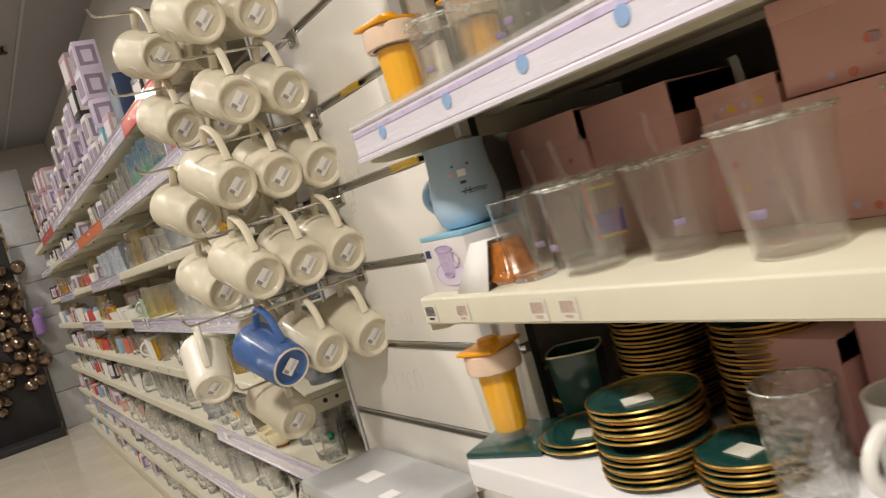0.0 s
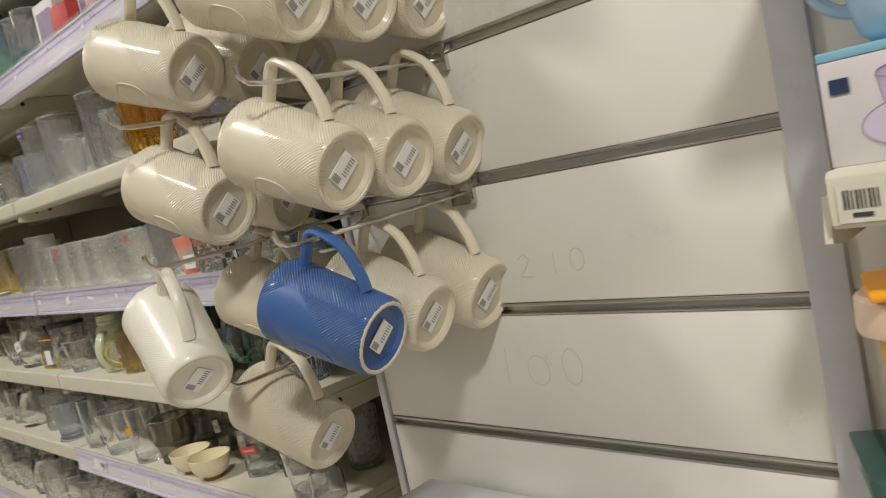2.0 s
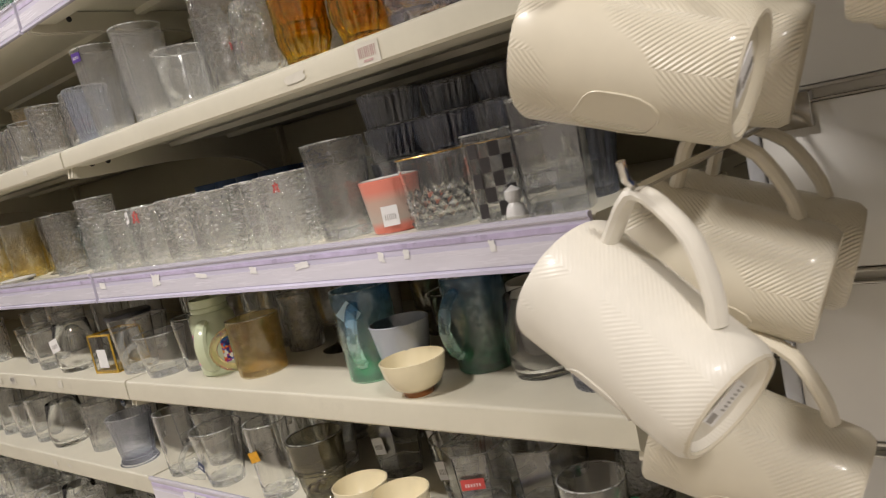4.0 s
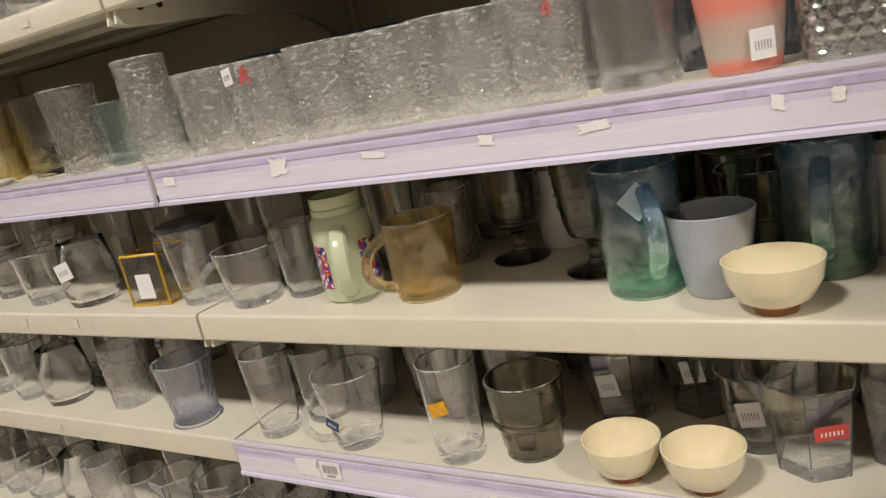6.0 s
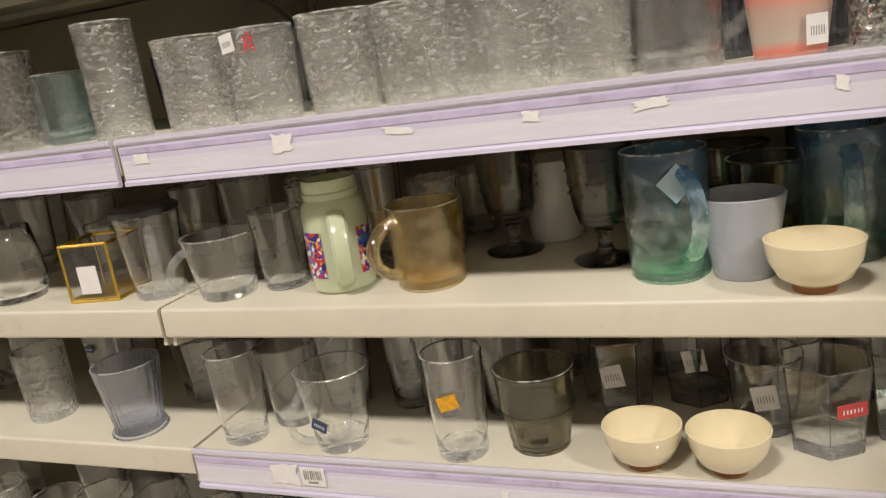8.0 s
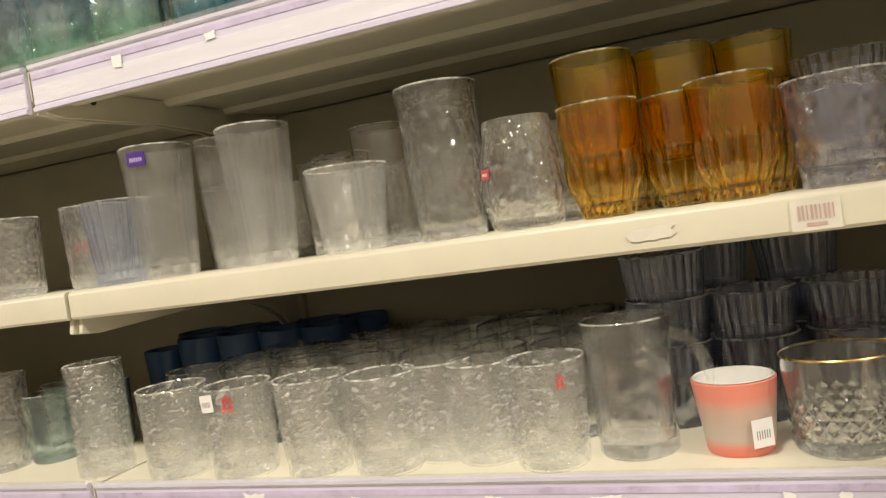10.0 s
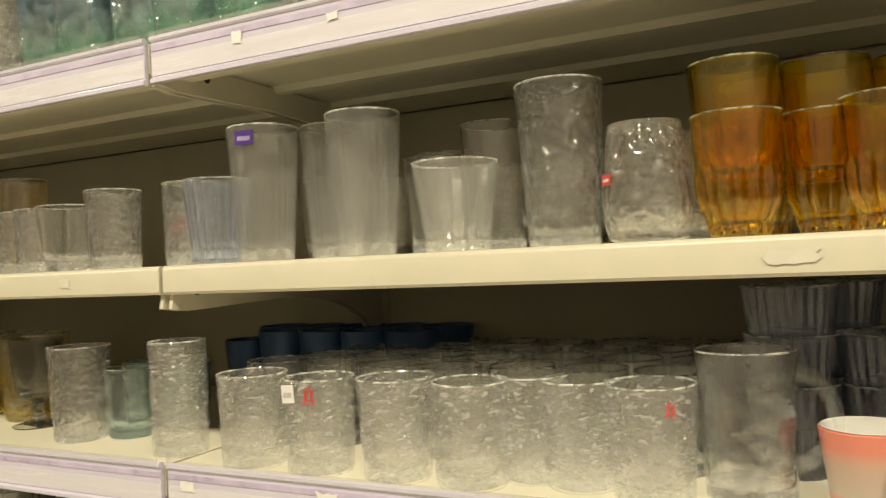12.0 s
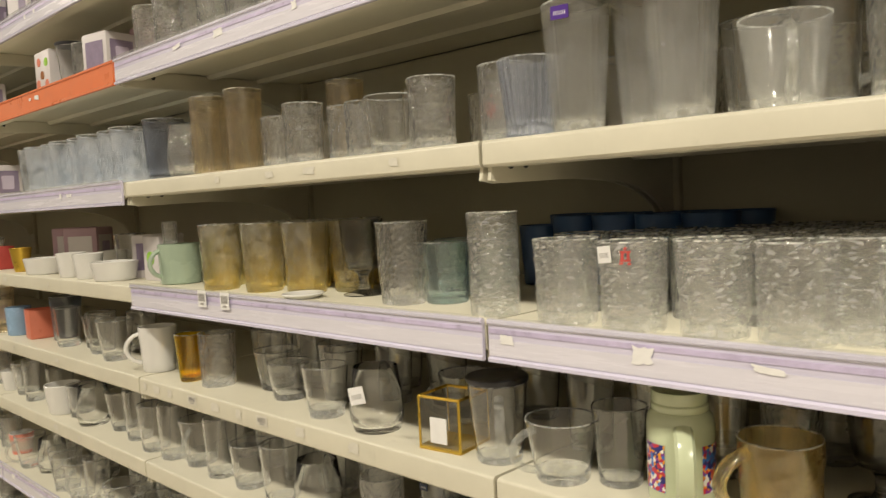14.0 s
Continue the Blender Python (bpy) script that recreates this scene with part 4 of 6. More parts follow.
def leaf_plate(r=0.07):
    ob = thing("plate", "dark green glazed plate with a gold rim", "plate", "green plates")
    part("dish", lathe([(0, 0.0), (r * 0.55, 0.0), (r * 0.7, 0.003), (r, 0.0085), (r * 1.005, 0.0095), (r * 0.97, 0.0105), (r * 0.7, 0.006), (0, 0.0045)], 40), GREEN_LEAF, ob)
    part("rim", tube([(r * math.cos(a * 0.157), r * math.sin(a * 0.157), 0.0097) for a in range(40)], 0.0017, 6, closed=True), GOLD, ob, "gold rim")
    return ob


def small_carton(w, d, h, mat, name="carton", label="plain printed gift carton", panel_mat=None):
    ob = thing(name, label, "box", "cartons")
    part("carton_body", box(-w / 2, w / 2, -d / 2, d / 2, 0, h, 0.0015), mat, ob)
    part("flap", box(-w / 2 + 0.002, w / 2 - 0.002, -d / 2 + 0.002, d / 2 - 0.002, h + 0.0002, h + 0.0016, 0.0005), mat, ob)
    if panel_mat:
        part("printed_panel", box(-w / 2 - 0.0008, -w / 2 - 0.0002, -d * 0.36, d * 0.36, h * 0.18, h * 0.82, 0), panel_mat, ob, "printed picture panel")
        part("printed_panel", box(-w * 0.38, w * 0.38, -d / 2 - 0.0008, -d / 2 - 0.0002, h * 0.16, h * 0.84, 0), panel_mat, ob, "printed picture panel")
        pic = bmesh.new()
        outline = [(-0.2, 0.3), (-0.17, 0.27), (0.17, 0.27), (0.2, 0.3), (0.22, 0.66), (0.19, 0.69), (-0.19, 0.69), (-0.22, 0.66)]
        pic.faces.new([pic.verts.new((w * u, -d / 2 - 0.0014, h * v)) for u, v in outline])
        part("mug_picture", pic, LAV_PALE if panel_mat is not WHITE_BOX else LAV_MID, ob, "printed mug picture")
    return ob


def stemless(mat, h, r, label):
    prof = [(0, 0.001), (r * 0.72, 0.0), (r * 0.86, 0.003), (r * 0.98, 0.02), (r, 0.035), (r * 0.95, h * 0.6), (r * 0.82, h - 0.001), (r * 0.8, h), (r * 0.79, h - 0.001), (r * 0.91, h * 0.6), (r * 0.95, 0.035), (r * 0.9, 0.02), (r * 0.7, 0.011), (0, 0.009)]
    return tagged(mesh_object("stemless_glass", lathe(prof, 64, grain=(0.0007, 90.0, 90.0) if mat is G_HAM else None), mat), label, "glass", "drinking glasses")


def coral_cup():
    ob = tumbler("ceramic_cup", "coral and beige faded ceramic cup with white lining", CORAL_FADE, 0.066, 0.0365, 0.029, wall=0.003, category="cup", group="")
    part("lining", lathe([(0, 0.0098), (0.024, 0.0115), (0.0262, 0.014), (0.0331, 0.0655), (0.0335, 0.0665), (0.0352, 0.0667), (0.0338, 0.0672), (0.0326, 0.0662), (0.0256, 0.0142), (0.0235, 0.0122), (0, 0.0105)], 36), CERAMIC, ob, "glazed white lining")
    return ob


def smoked_tumbler():
    steps = ((0.0, 0.029), (0.06, 0.0315), (0.12, 0.033), (0.44, 0.0365), (0.47, 0.0395), (0.52, 0.0402), (1.0, 0.0432))
    ob = tumbler("smoked_tumbler", "smoked brown stackable glass with a stepped, panelled foot", G_SMOKE, 0.094, 0.0432, 0.029, seg=96, ribs=12, depth=0.022, ribz=(0.03, 0.45), rings=24, base=0.012, shape=steps)
    for z, r in ((0.043, 0.0391), (0.049, 0.0402), (0.0925, 0.0432), (0.004, 0.0305)):
        part("step_ring", tube([(r * math.cos(a * 0.1309), r * math.sin(a * 0.1309), z) for a in range(48)], 0.0014, 6, closed=True), G_SMOKE, ob)
    return ob


AMBER_SHAPE = ((0.0, 0.0235), (0.1, 0.0255), (0.2, 0.0285), (0.25, 0.0315), (0.32, 0.0327), (0.5, 0.0335), (0.56, 0.0347), (1.0, 0.0372))
GT = "glass_tumbler"
KINDS = {
    "ham": lambda: tumbler("hammered_tumbler", "short hammered clear glass tumbler", G_HAM, 0.098, 0.034, 0.031, wob=0.006, seed=1, grain=(0.0008, 90.0, 90.0), rings=26, seg=72),
    "ham_s": lambda: tumbler("hammered_tumbler", "small hammered clear glass tumbler", G_HAM, 0.086, 0.029, 0.027, wob=0.006, seed=2, grain=(0.0008, 90.0, 90.0), rings=26, seg=72),
    "tall_ham": lambda: tumbler("highball_glass", "tall hammered highball glass", G_STREAK, 0.15, 0.041, 0.033, wob=0.004, seed=5, grain=(0.0008, 90.0, 90.0), rings=26, seg=72),
    "tall_rib": lambda: tumbler("highball_glass", "tall finely ribbed highball glass", G_RIB, 0.148, 0.0395, 0.03, ribs=28, depth=0.009, seg=112, base=0.014, ribz=(0.06, 0.9)),
    "clear": lambda: tumbler(GT, "plain clear glass tumbler", G_CLEAR, 0.105, 0.037, 0.029),
    "clear_w": lambda: tumbler(GT, "wide plain clear glass tumbler", G_CLEAR, 0.085, 0.039, 0.03, base=0.014),
    "clear_t": lambda: tumbler("highball_glass", "tall plain clear glass tumbler", G_CLEAR, 0.12, 0.034, 0.028, base=0.012),
    "bark": lambda: tumbler("textured_tumbler", "clear tumbler with bark texture", G_BARK, 0.098, 0.037, 0.035, wob=0.008, seed=8, base=0.012, grain=(0.0008, 45.0, 120.0), rings=30, seg=72),
    "bark_b": lambda: tumbler("textured_tumbler", "clear tumbler with wavy bark texture", G_BARK, 0.1, 0.039, 0.034, wob=0.011, seed=9, base=0.014, grain=(0.0008, 45.0, 120.0), rings=30, seg=72),
    "plain_short": lambda: tumbler("plain_tumbler", "short plain clear tumbler in the rear rows", G_CLEAR, 0.1, 0.037, 0.034, base=0.012, wob=0.006, seed=8),
    "bark_t": lambda: tumbler("textured_tumbler", "tall straight tumbler with bark texture", G_BARK, 0.133, 0.033, 0.032, wob=0.006, seed=10, base=0.012, grain=(0.0008, 45.0, 120.0), rings=30, seg=72),
    "blue_rib": lambda: tumbler("ribbed_tumbler", "pale blue ribbed tumbler with beaded foot", G_BLUE, 0.097, 0.037, 0.027, ribs=22, depth=0.03, seg=88, base=0.016, foot=0.003),
    "frost_cup": lambda: handled("glass_mug", "frosted glass cup with side handle", G_FROST, 0.088, 0.0425, 0.032, 0.022, bar=0.004, base=0.012),
    "tall_mug": lambda: handled("glass_mug", "tall clear glass mug with a gold rim", G_CLEAR, 0.13, 0.034, 0.03, 0.026),
    "stemless": lambda: stemless(G_HAM, 0.104, 0.039, "stemless hammered glass with rounded base"),
    "stemless_c": lambda: stemless(G_CLEAR, 0.1, 0.042, "stemless clear glass with rounded base"),
    "amber": lambda: tumbler("amber_tumbler", "amber glass tumbler with fluted lower half", G_AMBER, 0.104, 0.0365, 0.024, ribs=14, depth=0.075, seg=112, ribz=(0.05, 0.52), base=0.012, rings=22, group="amber tumblers", shape=AMBER_SHAPE),
    "lilac": lambda: tumbler("ribbed_tumbler", "faint lilac textured tumbler with thick base", G_LILAC, 0.09, 0.044, 0.034, base=0.016, wob=0.004, seed=12, grain=(0.0012, 60.0, 60.0), rings=22, seg=64),
    "beer": lambda: handled("beer_mug", "wavy clear glass beer mug with thick handle", G_WAVE, 0.126, 0.041, 0.036, 0.032, wob=0.012, seed=4, bar=0.007, base=0.013, category="beer mug", grain=(0.0008, 45.0, 120.0), rings=30, seg=72),
    "coral": coral_cup,
    "crystal": crystal,
    "square": lambda: tumbler("square_tumbler", "square clear stacked tumbler", G_CLEAR, 0.088, 0.037, 0.034, square=0.75, seg=48, base=0.014),
    "navy": lambda: tumbler("plastic_cup", "dark navy plastic cup at the back of the shelf", NAVY_CUP, 0.1, 0.036, 0.03, category="cup", group="navy cups"),
    "greyblue": lambda: tumbler("ribbed_tumbler", "grey blue ribbed stacked tumbler", G_GREYBLUE, 0.085, 0.042, 0.032, ribs=26, depth=0.03, seg=104),
    "smoke": smoked_tumbler,
    "peach": lambda: tumbler("lustre_glass", "tall peach lustre ripple glass", G_PEACH, 0.146, 0.034, 0.031, wob=0.006, seed=15, grain=(0.0012, 60.0, 60.0), rings=22, seg=64),
    "yellow": lambda: tumbler("yellow_glass", "tall ripple glass shading to yellow", G_YELLOWFADE, 0.125, 0.04, 0.034, wob=0.006, seed=16, group="yellow glasses", grain=(0.0012, 60.0, 60.0), rings=22, seg=64),
    "teal": lambda: tumbler("tinted_tumbler", "teal tinted ripple tumbler", G_TEAL, 0.09, 0.034, 0.031, wob=0.006, seed=17, grain=(0.0008, 45.0, 120.0), rings=30, seg=72),
    "ripple": lambda: tumbler("textured_tumbler", "wide mouthed rippled clear glass", G_HAM, 0.122, 0.04, 0.033, wob=0.01, seed=18, grain=(0.0008, 90.0, 90.0), rings=26, seg=72),
    "icy": lambda: tumbler("tinted_tumbler", "icy blue tinted tumbler", G_ICY, 0.125, 0.041, 0.034, wob=0.003, seed=19, group="icy blue glasses"),
    "charcoal": lambda: tumbler("tinted_tumbler", "dark charcoal glass tumbler", G_DARK, 0.126, 0.043, 0.036),
    "low_mug": lambda: handled("glass_mug", "low clear glass mug with ring handle", G_CLEAR, 0.076, 0.045, 0.033, 0.026, base=0.012),
    "clear_mug": lambda: handled("glass_mug", "tapered clear glass mug", G_CLEAR, 0.098, 0.044, 0.03, 0.028, base=0.013),
    "lid_mug": lid_mug,
    "amber_mug": lambda: handled("glass_mug", "dimpled amber glass mug with rope handle", G_HONEY, 0.092, 0.042, 0.038, 0.028, wob=0.009, seed=21, bar=0.0065, grain=(0.0012, 60.0, 60.0), rings=22, seg=64),
    "jar": floral_jar,
    "goblet": goblet,
    "bg_mug": cup_blue_green,
    "grey_mug": lambda: handled("ceramic_mug", "grey blue faceted ceramic mug", GREYMUG, 0.079, 0.04, 0.028, 0.024, wall=0.003, category="mug", group="", square=0.0),
    "white_mug": lambda: handled("ceramic_mug", "plain white ceramic mug", CERAMIC, 0.1, 0.041, 0.034, 0.03, wall=0.0035, category="mug", group="white ceramics"),
    "white_cup": lambda: tumbler("ceramic_cup", "small white ceramic cup", CERAMIC, 0.062, 0.036, 0.028, wall=0.003, category="cup", group="white ceramics"),
    "white_dish": lambda: tumbler("ceramic_dish", "low wide white ceramic dish", CERAMIC, 0.045, 0.054, 0.046, wall=0.0035, category="dish", group="white ceramics"),
    "bowl": rice_bowl,
    "gold_box": gold_box,
    "vase": lambda: tumbler("footed_glass", "blue fluted glass with spreading foot", G_VASE, 0.098, 0.043, 0.03, ribs=24, depth=0.018, seg=96, foot=0.007, base=0.016),
    "hex": lambda: tumbler("hexagonal_glass", "six-sided clear glass tumbler", G_CLEAR, 0.092, 0.044, 0.036, seg=6, base=0.014),
    "sage": lambda: handled("ceramic_mug", "sage green ceramic mug", SAGE, 0.085, 0.045, 0.042, 0.02, wall=0.0035, category="mug", group=""),
    "bg_tumbler": lambda: tumbler(GT, "crackled glass shading from blue to green", G_BLUEGREEN, 0.12, 0.039, 0.034, wob=0.006, seed=23, group="blue green glasses", grain=(0.0012, 60.0, 60.0), rings=22, seg=64),
    "blue_base": lambda: tumbler(GT, "clear glass with a blue base", G_BLUEBASE, 0.11, 0.034, 0.03, group="blue base glasses"),
    "amber_s": lambda: tumbler(GT, "small amber tapered tumbler", G_AMBER, 0.098, 0.03, 0.022, ribs=12, depth=0.03, seg=72, ribz=(0, 0.3)),
    "pink_cup": lambda: tumbler("square_cup", "square coral pink cup", CORAL, 0.085, 0.036, 0.034, square=0.8, seg=48, wall=0.003, category="cup", group=""),
    "sky_cup": lambda: tumbler("ceramic_cup", "sky blue ceramic cup", SKY_GLAZE, 0.085, 0.036, 0.032, wall=0.003, category="cup", group=""),
    "straw_cup": straw_cup,
    "bottle": juice_bottle,
    "plate": leaf_plate,
    "carton_pink": lambda: small_carton(0.08, 0.1, 0.12, DUSTY_BOX, "gift_carton", "pale mauve gift carton", WHITE_BOX),
    "carton_white": lambda: small_carton(0.08, 0.09, 0.1, WHITE_BOX, "gift_carton", "white gift carton with lavender picture", LAV_DARK),
    "carton_lilac": lambda: small_carton(0.08, 0.09, 0.1, LAV_PALE, "gift_carton", "lilac gift carton with a dark picture", LAV_DARK),
    "carton_navy": lambda: small_carton(0.06, 0.15, 0.2, NAVY, "gift_carton", "tall navy blue gift carton"),
    "carton_blue": lambda: small_carton(0.07, 0.09, 0.1, TEAL_BOX, "gift_carton", "bright blue gift carton", WHITE_BOX),
    "carton_red": lambda: small_carton(0.05, 0.06, 0.07, RED_BOX, "gift_carton", "small red gift carton"),
    "carton_black": lambda: small_carton(0.07, 0.1, 0.11, BLACK_LID, "gift_carton", "black gift carton with white picture", WHITE_BOX),
    "gilt": lambda: tumbler("gilt_cup", "small yellow gilt cup", BRASS, 0.07, 0.03, 0.02, category="cup", group=""),
}
G_LILAC = glass("lilac_tinted_glass", (0.972, 0.96, 0.972), 0.03, 0.7, 80.0, kind="voronoi", edge=0.3, bend=1.0, even=True)
G_ICY = glass("icy_blue_glass", (0.94, 0.955, 0.975), 0.1, 0.1, 40.0, rough=0.08)
G_DARK = glass("charcoal_glass", (0.74, 0.76, 0.8), 0.04, 0.1, 40.0, edge=0.3, bend=1.0)
G_VASE = glass("dusk_blue_glass", (0.885, 0.9, 0.94), 0.05, 0.2, 60.0, stretch=(4.0, 4.0, 0.2), edge=0.3, bend=1.0, even=True)
G_BLUEBASE = graded_glass("blue_base_glass", [(0.05, (0.4, 0.72, 0.86)), (0.22, (0.5, 0.82, 0.9)), (0.34, (0.98, 0.985, 0.98)), (1.0, (0.985, 0.99, 0.985))], 0.11, 0.03)
RED_BOX = surface("red_carton", (0.55, 0.07, 0.06), 0.5, var=0.15)
VIOLET_FOIL = surface("violet_foil", (0.08, 0.03, 0.25), 0.35, var=0.1)
PALE_TICKET = surface("pale_blue_ticket", (0.5, 0.68, 0.78), 0.6, var=0.05)
YELLOW_PRINT = surface("sunflower_print", (0.8, 0.4, 0.02), 0.5, var=0.4, scale=200.0)
GREEN_PRINT = surface("green_print", (0.3, 0.6, 0.05), 0.5)
# board colour kept dark to hold the shade deep inside the near bay
SHADED_BACK = surface("shaded_back_board", (0.24, 0.22, 0.19), 0.6, var=0.2)
DOT_BLUE = surface("blue_dot_print", (0.3, 0.45, 0.72), 0.3, var=0.1)
DOT_PALE = surface("pale_blue_print", (0.62, 0.68, 0.85), 0.3, var=0.2, scale=60.0)
SKY_BOX = surface("sky_blue_carton", (0.25, 0.5, 0.66), 0.45, var=0.08)
LAV_MID = surface("mid_lavender_print", (0.5, 0.41, 0.6), 0.5, var=0.25, scale=90.0)
LAV_PALE = surface("pale_lavender_print", (0.66, 0.58, 0.74), 0.5, var=0.1)
SKY_FADE = painted_bands("sky_fade_glaze", [(0.0, (0.45, 0.64, 0.82)), (0.25, (0.42, 0.58, 0.74)), (1.0, (0.28, 0.37, 0.46))], 0.108, 0.25)
VOTIVE = surface("amber_embossed_glass", (0.5, 0.16, 0.02), 0.15, var=0.6, scale=120.0, coat=0.5, relief=0.5)

# ---- shelf stock, first bay ----
put("ham", 0.515, 3.012, S2)
put("blue_rib", 0.505, 2.965, S2)
dressed("tall_rib", 0.505, 2.894, S2, 0.038, 0.133, 0.022, 0.015, VIOLET_FOIL, PAPER, math.pi + 0.15, label="tall ribbed highball glass with a violet foil label")
put("tall_rib", 0.55, 2.829, S2)
put("tall_rib", 0.505, 2.763, S2)
put("clear", 0.585, 2.72, S2)
put("frost_cup", 0.505, 2.659, S2, 207)
put("tall_mug", 0.56, 2.64, S2, -70)
put("tall_ham", 0.51, 2.552, S2)
dressed("stemless", 0.507, 2.475, S2, 0.038, 0.055, 0.014, 0.009, RED_BOX, PAPER, math.pi - 0.8, label="stemless hammered glass with a red label")
put("stemless", 0.6, 2.455, S2)
for ax, ay, n in ((0.515, 2.4, 2), (0.56, 2.332, 2), (0.505, 2.286, 1), (0.59, 2.262, 2), (0.62, 2.39, 2)):
    for k in range(n):
        put("amber", ax, ay, S2 + 0.043 * k, 7 * k + 13 * ay)
put("lilac", 0.51, 2.203, S2)
put("greyblue", 0.575, 2.19, S2)
put("greyblue", 0.575, 2.19, S2 + 0.03)
put("lilac", 0.52, 2.11, S2)
put("ham", 0.515, 2.045, S2)
for k, by in enumerate((2.92, 2.83, 2.745, 2.66, 2.58, 2.5)):
    put(("clear", "ham", "clear_t", "bark")[k % 4], 0.66 + 0.02 * (k % 2), by, S2, 20 * k)

put("bark_t", 0.496, 3.026, S3)
for k, (bx, by) in enumerate(((0.484, 2.905), (0.484, 2.817), (0.484, 2.725), (0.486, 2.645), (0.524, 2.597), (0.514, 2.546), (0.49, 2.477))):
    ob = (fresh if k in (1, 6) else put)("bark" if k % 2 else "bark_b", bx, by, S3, 53 * k)
    if k == 1:
        label_on(ob, 0.038, 0.085, 0.02, 0.018, PAPER, INK_GREY, math.pi - 0.3 - radians(53), 6)
        red_print(ob, 0.038, 0.082, math.pi + 0.35 - radians(53))
    if k == 6:
        red_print(ob, 0.039, 0.082, math.pi + 0.6 - radians(53 * 6), 0.7)
for row, bx in enumerate((0.585, 0.665, 0.745, 0.82)):
    for k in range(7):
        put("plain_short", bx + 0.006 * ((k * 5) % 3), 2.95 - 0.079 * k - 0.02 * row, S3, 41 * k + 17 * row, 0.97)
put("beer", 0.519, 2.402, S3, -70)
dressed("coral", 0.515, 2.313, S3, 0.033, 0.022, 0.02, 0.024, PAPER, INK_GREY, math.pi + 0.6)
put("crystal", 0.513, 2.228, S3)
put("crystal", 0.59, 2.18, S3, 10)
for k, (bx, by) in enumerate(((0.61, 2.37), (0.62, 2.29), (0.69, 2.33), (0.7, 2.24), (0.63, 2.2))):
    put("greyblue", bx, by, S3, 9 * k)
    put("greyblue", bx, by, S3 + 0.045, 9 * k + 5)
    if k in (0, 2, 3):
        put("greyblue", bx, by, S3 + 0.09, 9 * k + 5)


def checker_glass():
    ob = thing("checked_glass", "black and white checked glass beaker", "glass")
    t = tumbler("body", "", G_CLEAR, 0.094, 0.03, 0.027, category="", group="")
    t.parent = ob
    for k in range(5):
        for i in range(4):
            if (i + k) % 2:
                continue
            a = 3.15 + 0.38 * i
            bm = bmesh.new()
            box(-0.0004, 0.0004, -0.0055, 0.0055, -0.0075, 0.0075, 0, bm)
            q = part("check", bm, INK, ob)
            q.matrix_basis = pose(0.0305 * math.cos(a), 0.0305 * math.sin(a), 0.014 + 0.0155 * k, 0, 0, math.degrees(a))
    return ob


KINDS["checker"] = checker_glass
put("checker", 0.495, 2.137, S3)
put("square", 0.495, 2.062, S3, 25)
put("square", 0.495, 2.062, S3 + 0.03, 25)
put("greyblue", 0.58, 2.08, S3)
put("greyblue", 0.58, 2.08, S3 + 0.04)
figure = tagged(mesh_object("figurine", lathe([(0, 0), (0.01, 0), (0.012, 0.004), (0.009, 0.014), (0.006, 0.018), (0.009, 0.022), (0.009, 0.03), (0, 0.036)], 20), CERAMIC), "tiny white ceramic figurine on the shelf edge", "figurine")
figure.matrix_basis = pose(0.475, 2.105, S3 + 0.001)
for k in range(10):
    put("navy", 0.8 + 0.07 * (k % 2), 3.18 - 0.076 * (k // 2) - 0.02 * (k % 2), S3 + 0.001, 0, 1.15)

put("lid_mug", 0.508, 3.04, S4, 222)
put("low_mug", 0.5, 2.932, S4, 150)
put("clear", 0.53, 2.869, S4, 0, 0.9)
put("jar", 0.521, 2.786, S4, 212)
put("amber_mug", 0.522, 2.678, S4, 145)
put("goblet", 0.638, 2.615, S4)
put("goblet", 0.587, 2.498, S4)
put("white_mug", 0.699, 2.576, S4, 60)
mug = fresh("bg_mug", 0.528, 2.426, S4, -150)
label_on(mug, 0.0405, 0.098, 0.026, 0.026, PALE_TICKET, None, math.pi + 0.35 + radians(150), 42)
put("grey_mug", 0.522, 2.358, S4, 50)
put("smoke", 0.62, 2.33, S4)
put("bowl", 0.475, 2.301, S4)
put("bg_mug", 0.575, 2.268, S4, 182)
put("stemless_c", 0.556, 2.166, S4)
put("white_mug", 0.62, 2.2, S4, 80)
put("greyblue", 0.53, 2.075, S4)
for k, (key, bx, by) in enumerate((("clear_t", 0.62, 2.97), ("clear", 0.64, 2.88), ("clear_t", 0.63, 2.79), ("ham", 0.64, 2.71), ("clear", 0.72, 2.93), ("clear_t", 0.73, 2.83), ("clear_w", 0.75, 2.7), ("smoke", 0.72, 2.46), ("smoke", 0.73, 2.37), ("charcoal", 0.7, 2.27), ("charcoal", 0.72, 2.17), ("charcoal", 0.66, 2.1))):
    put(key, bx, by, S4, 30 * k)

put("clear_t", 0.488, 2.943, S5, 0, 0.97)
put("clear", 0.54, 2.9, S5)
dressed("clear_mug", 0.486, 2.806, S5, 0.038, 0.042, 0.02, 0.013, NAVY, PAPER, math.pi - 0.1, -20, 155, label="tapered clear glass mug with a navy label")
dressed("clear_t", 0.482, 2.654, S5, 0.033, 0.075, 0.022, 0.016, YELLOW_PRINT, None, math.pi + 0.1, 15, label="tall clear tumbler with a sunflower sticker")
put("smoke", 0.505, 2.572, S5)
put("bowl", 0.479, 2.46, S5, 0, 0.96)
put("bowl", 0.476, 2.379, S5, 40, 0.96)
dressed("hex", 0.534, 2.29, S5, 0.039, 0.055, 0.03, 0.014, RED_BOX, PAPER, math.pi + 0.5, label="six-sided clear glass with a red label")
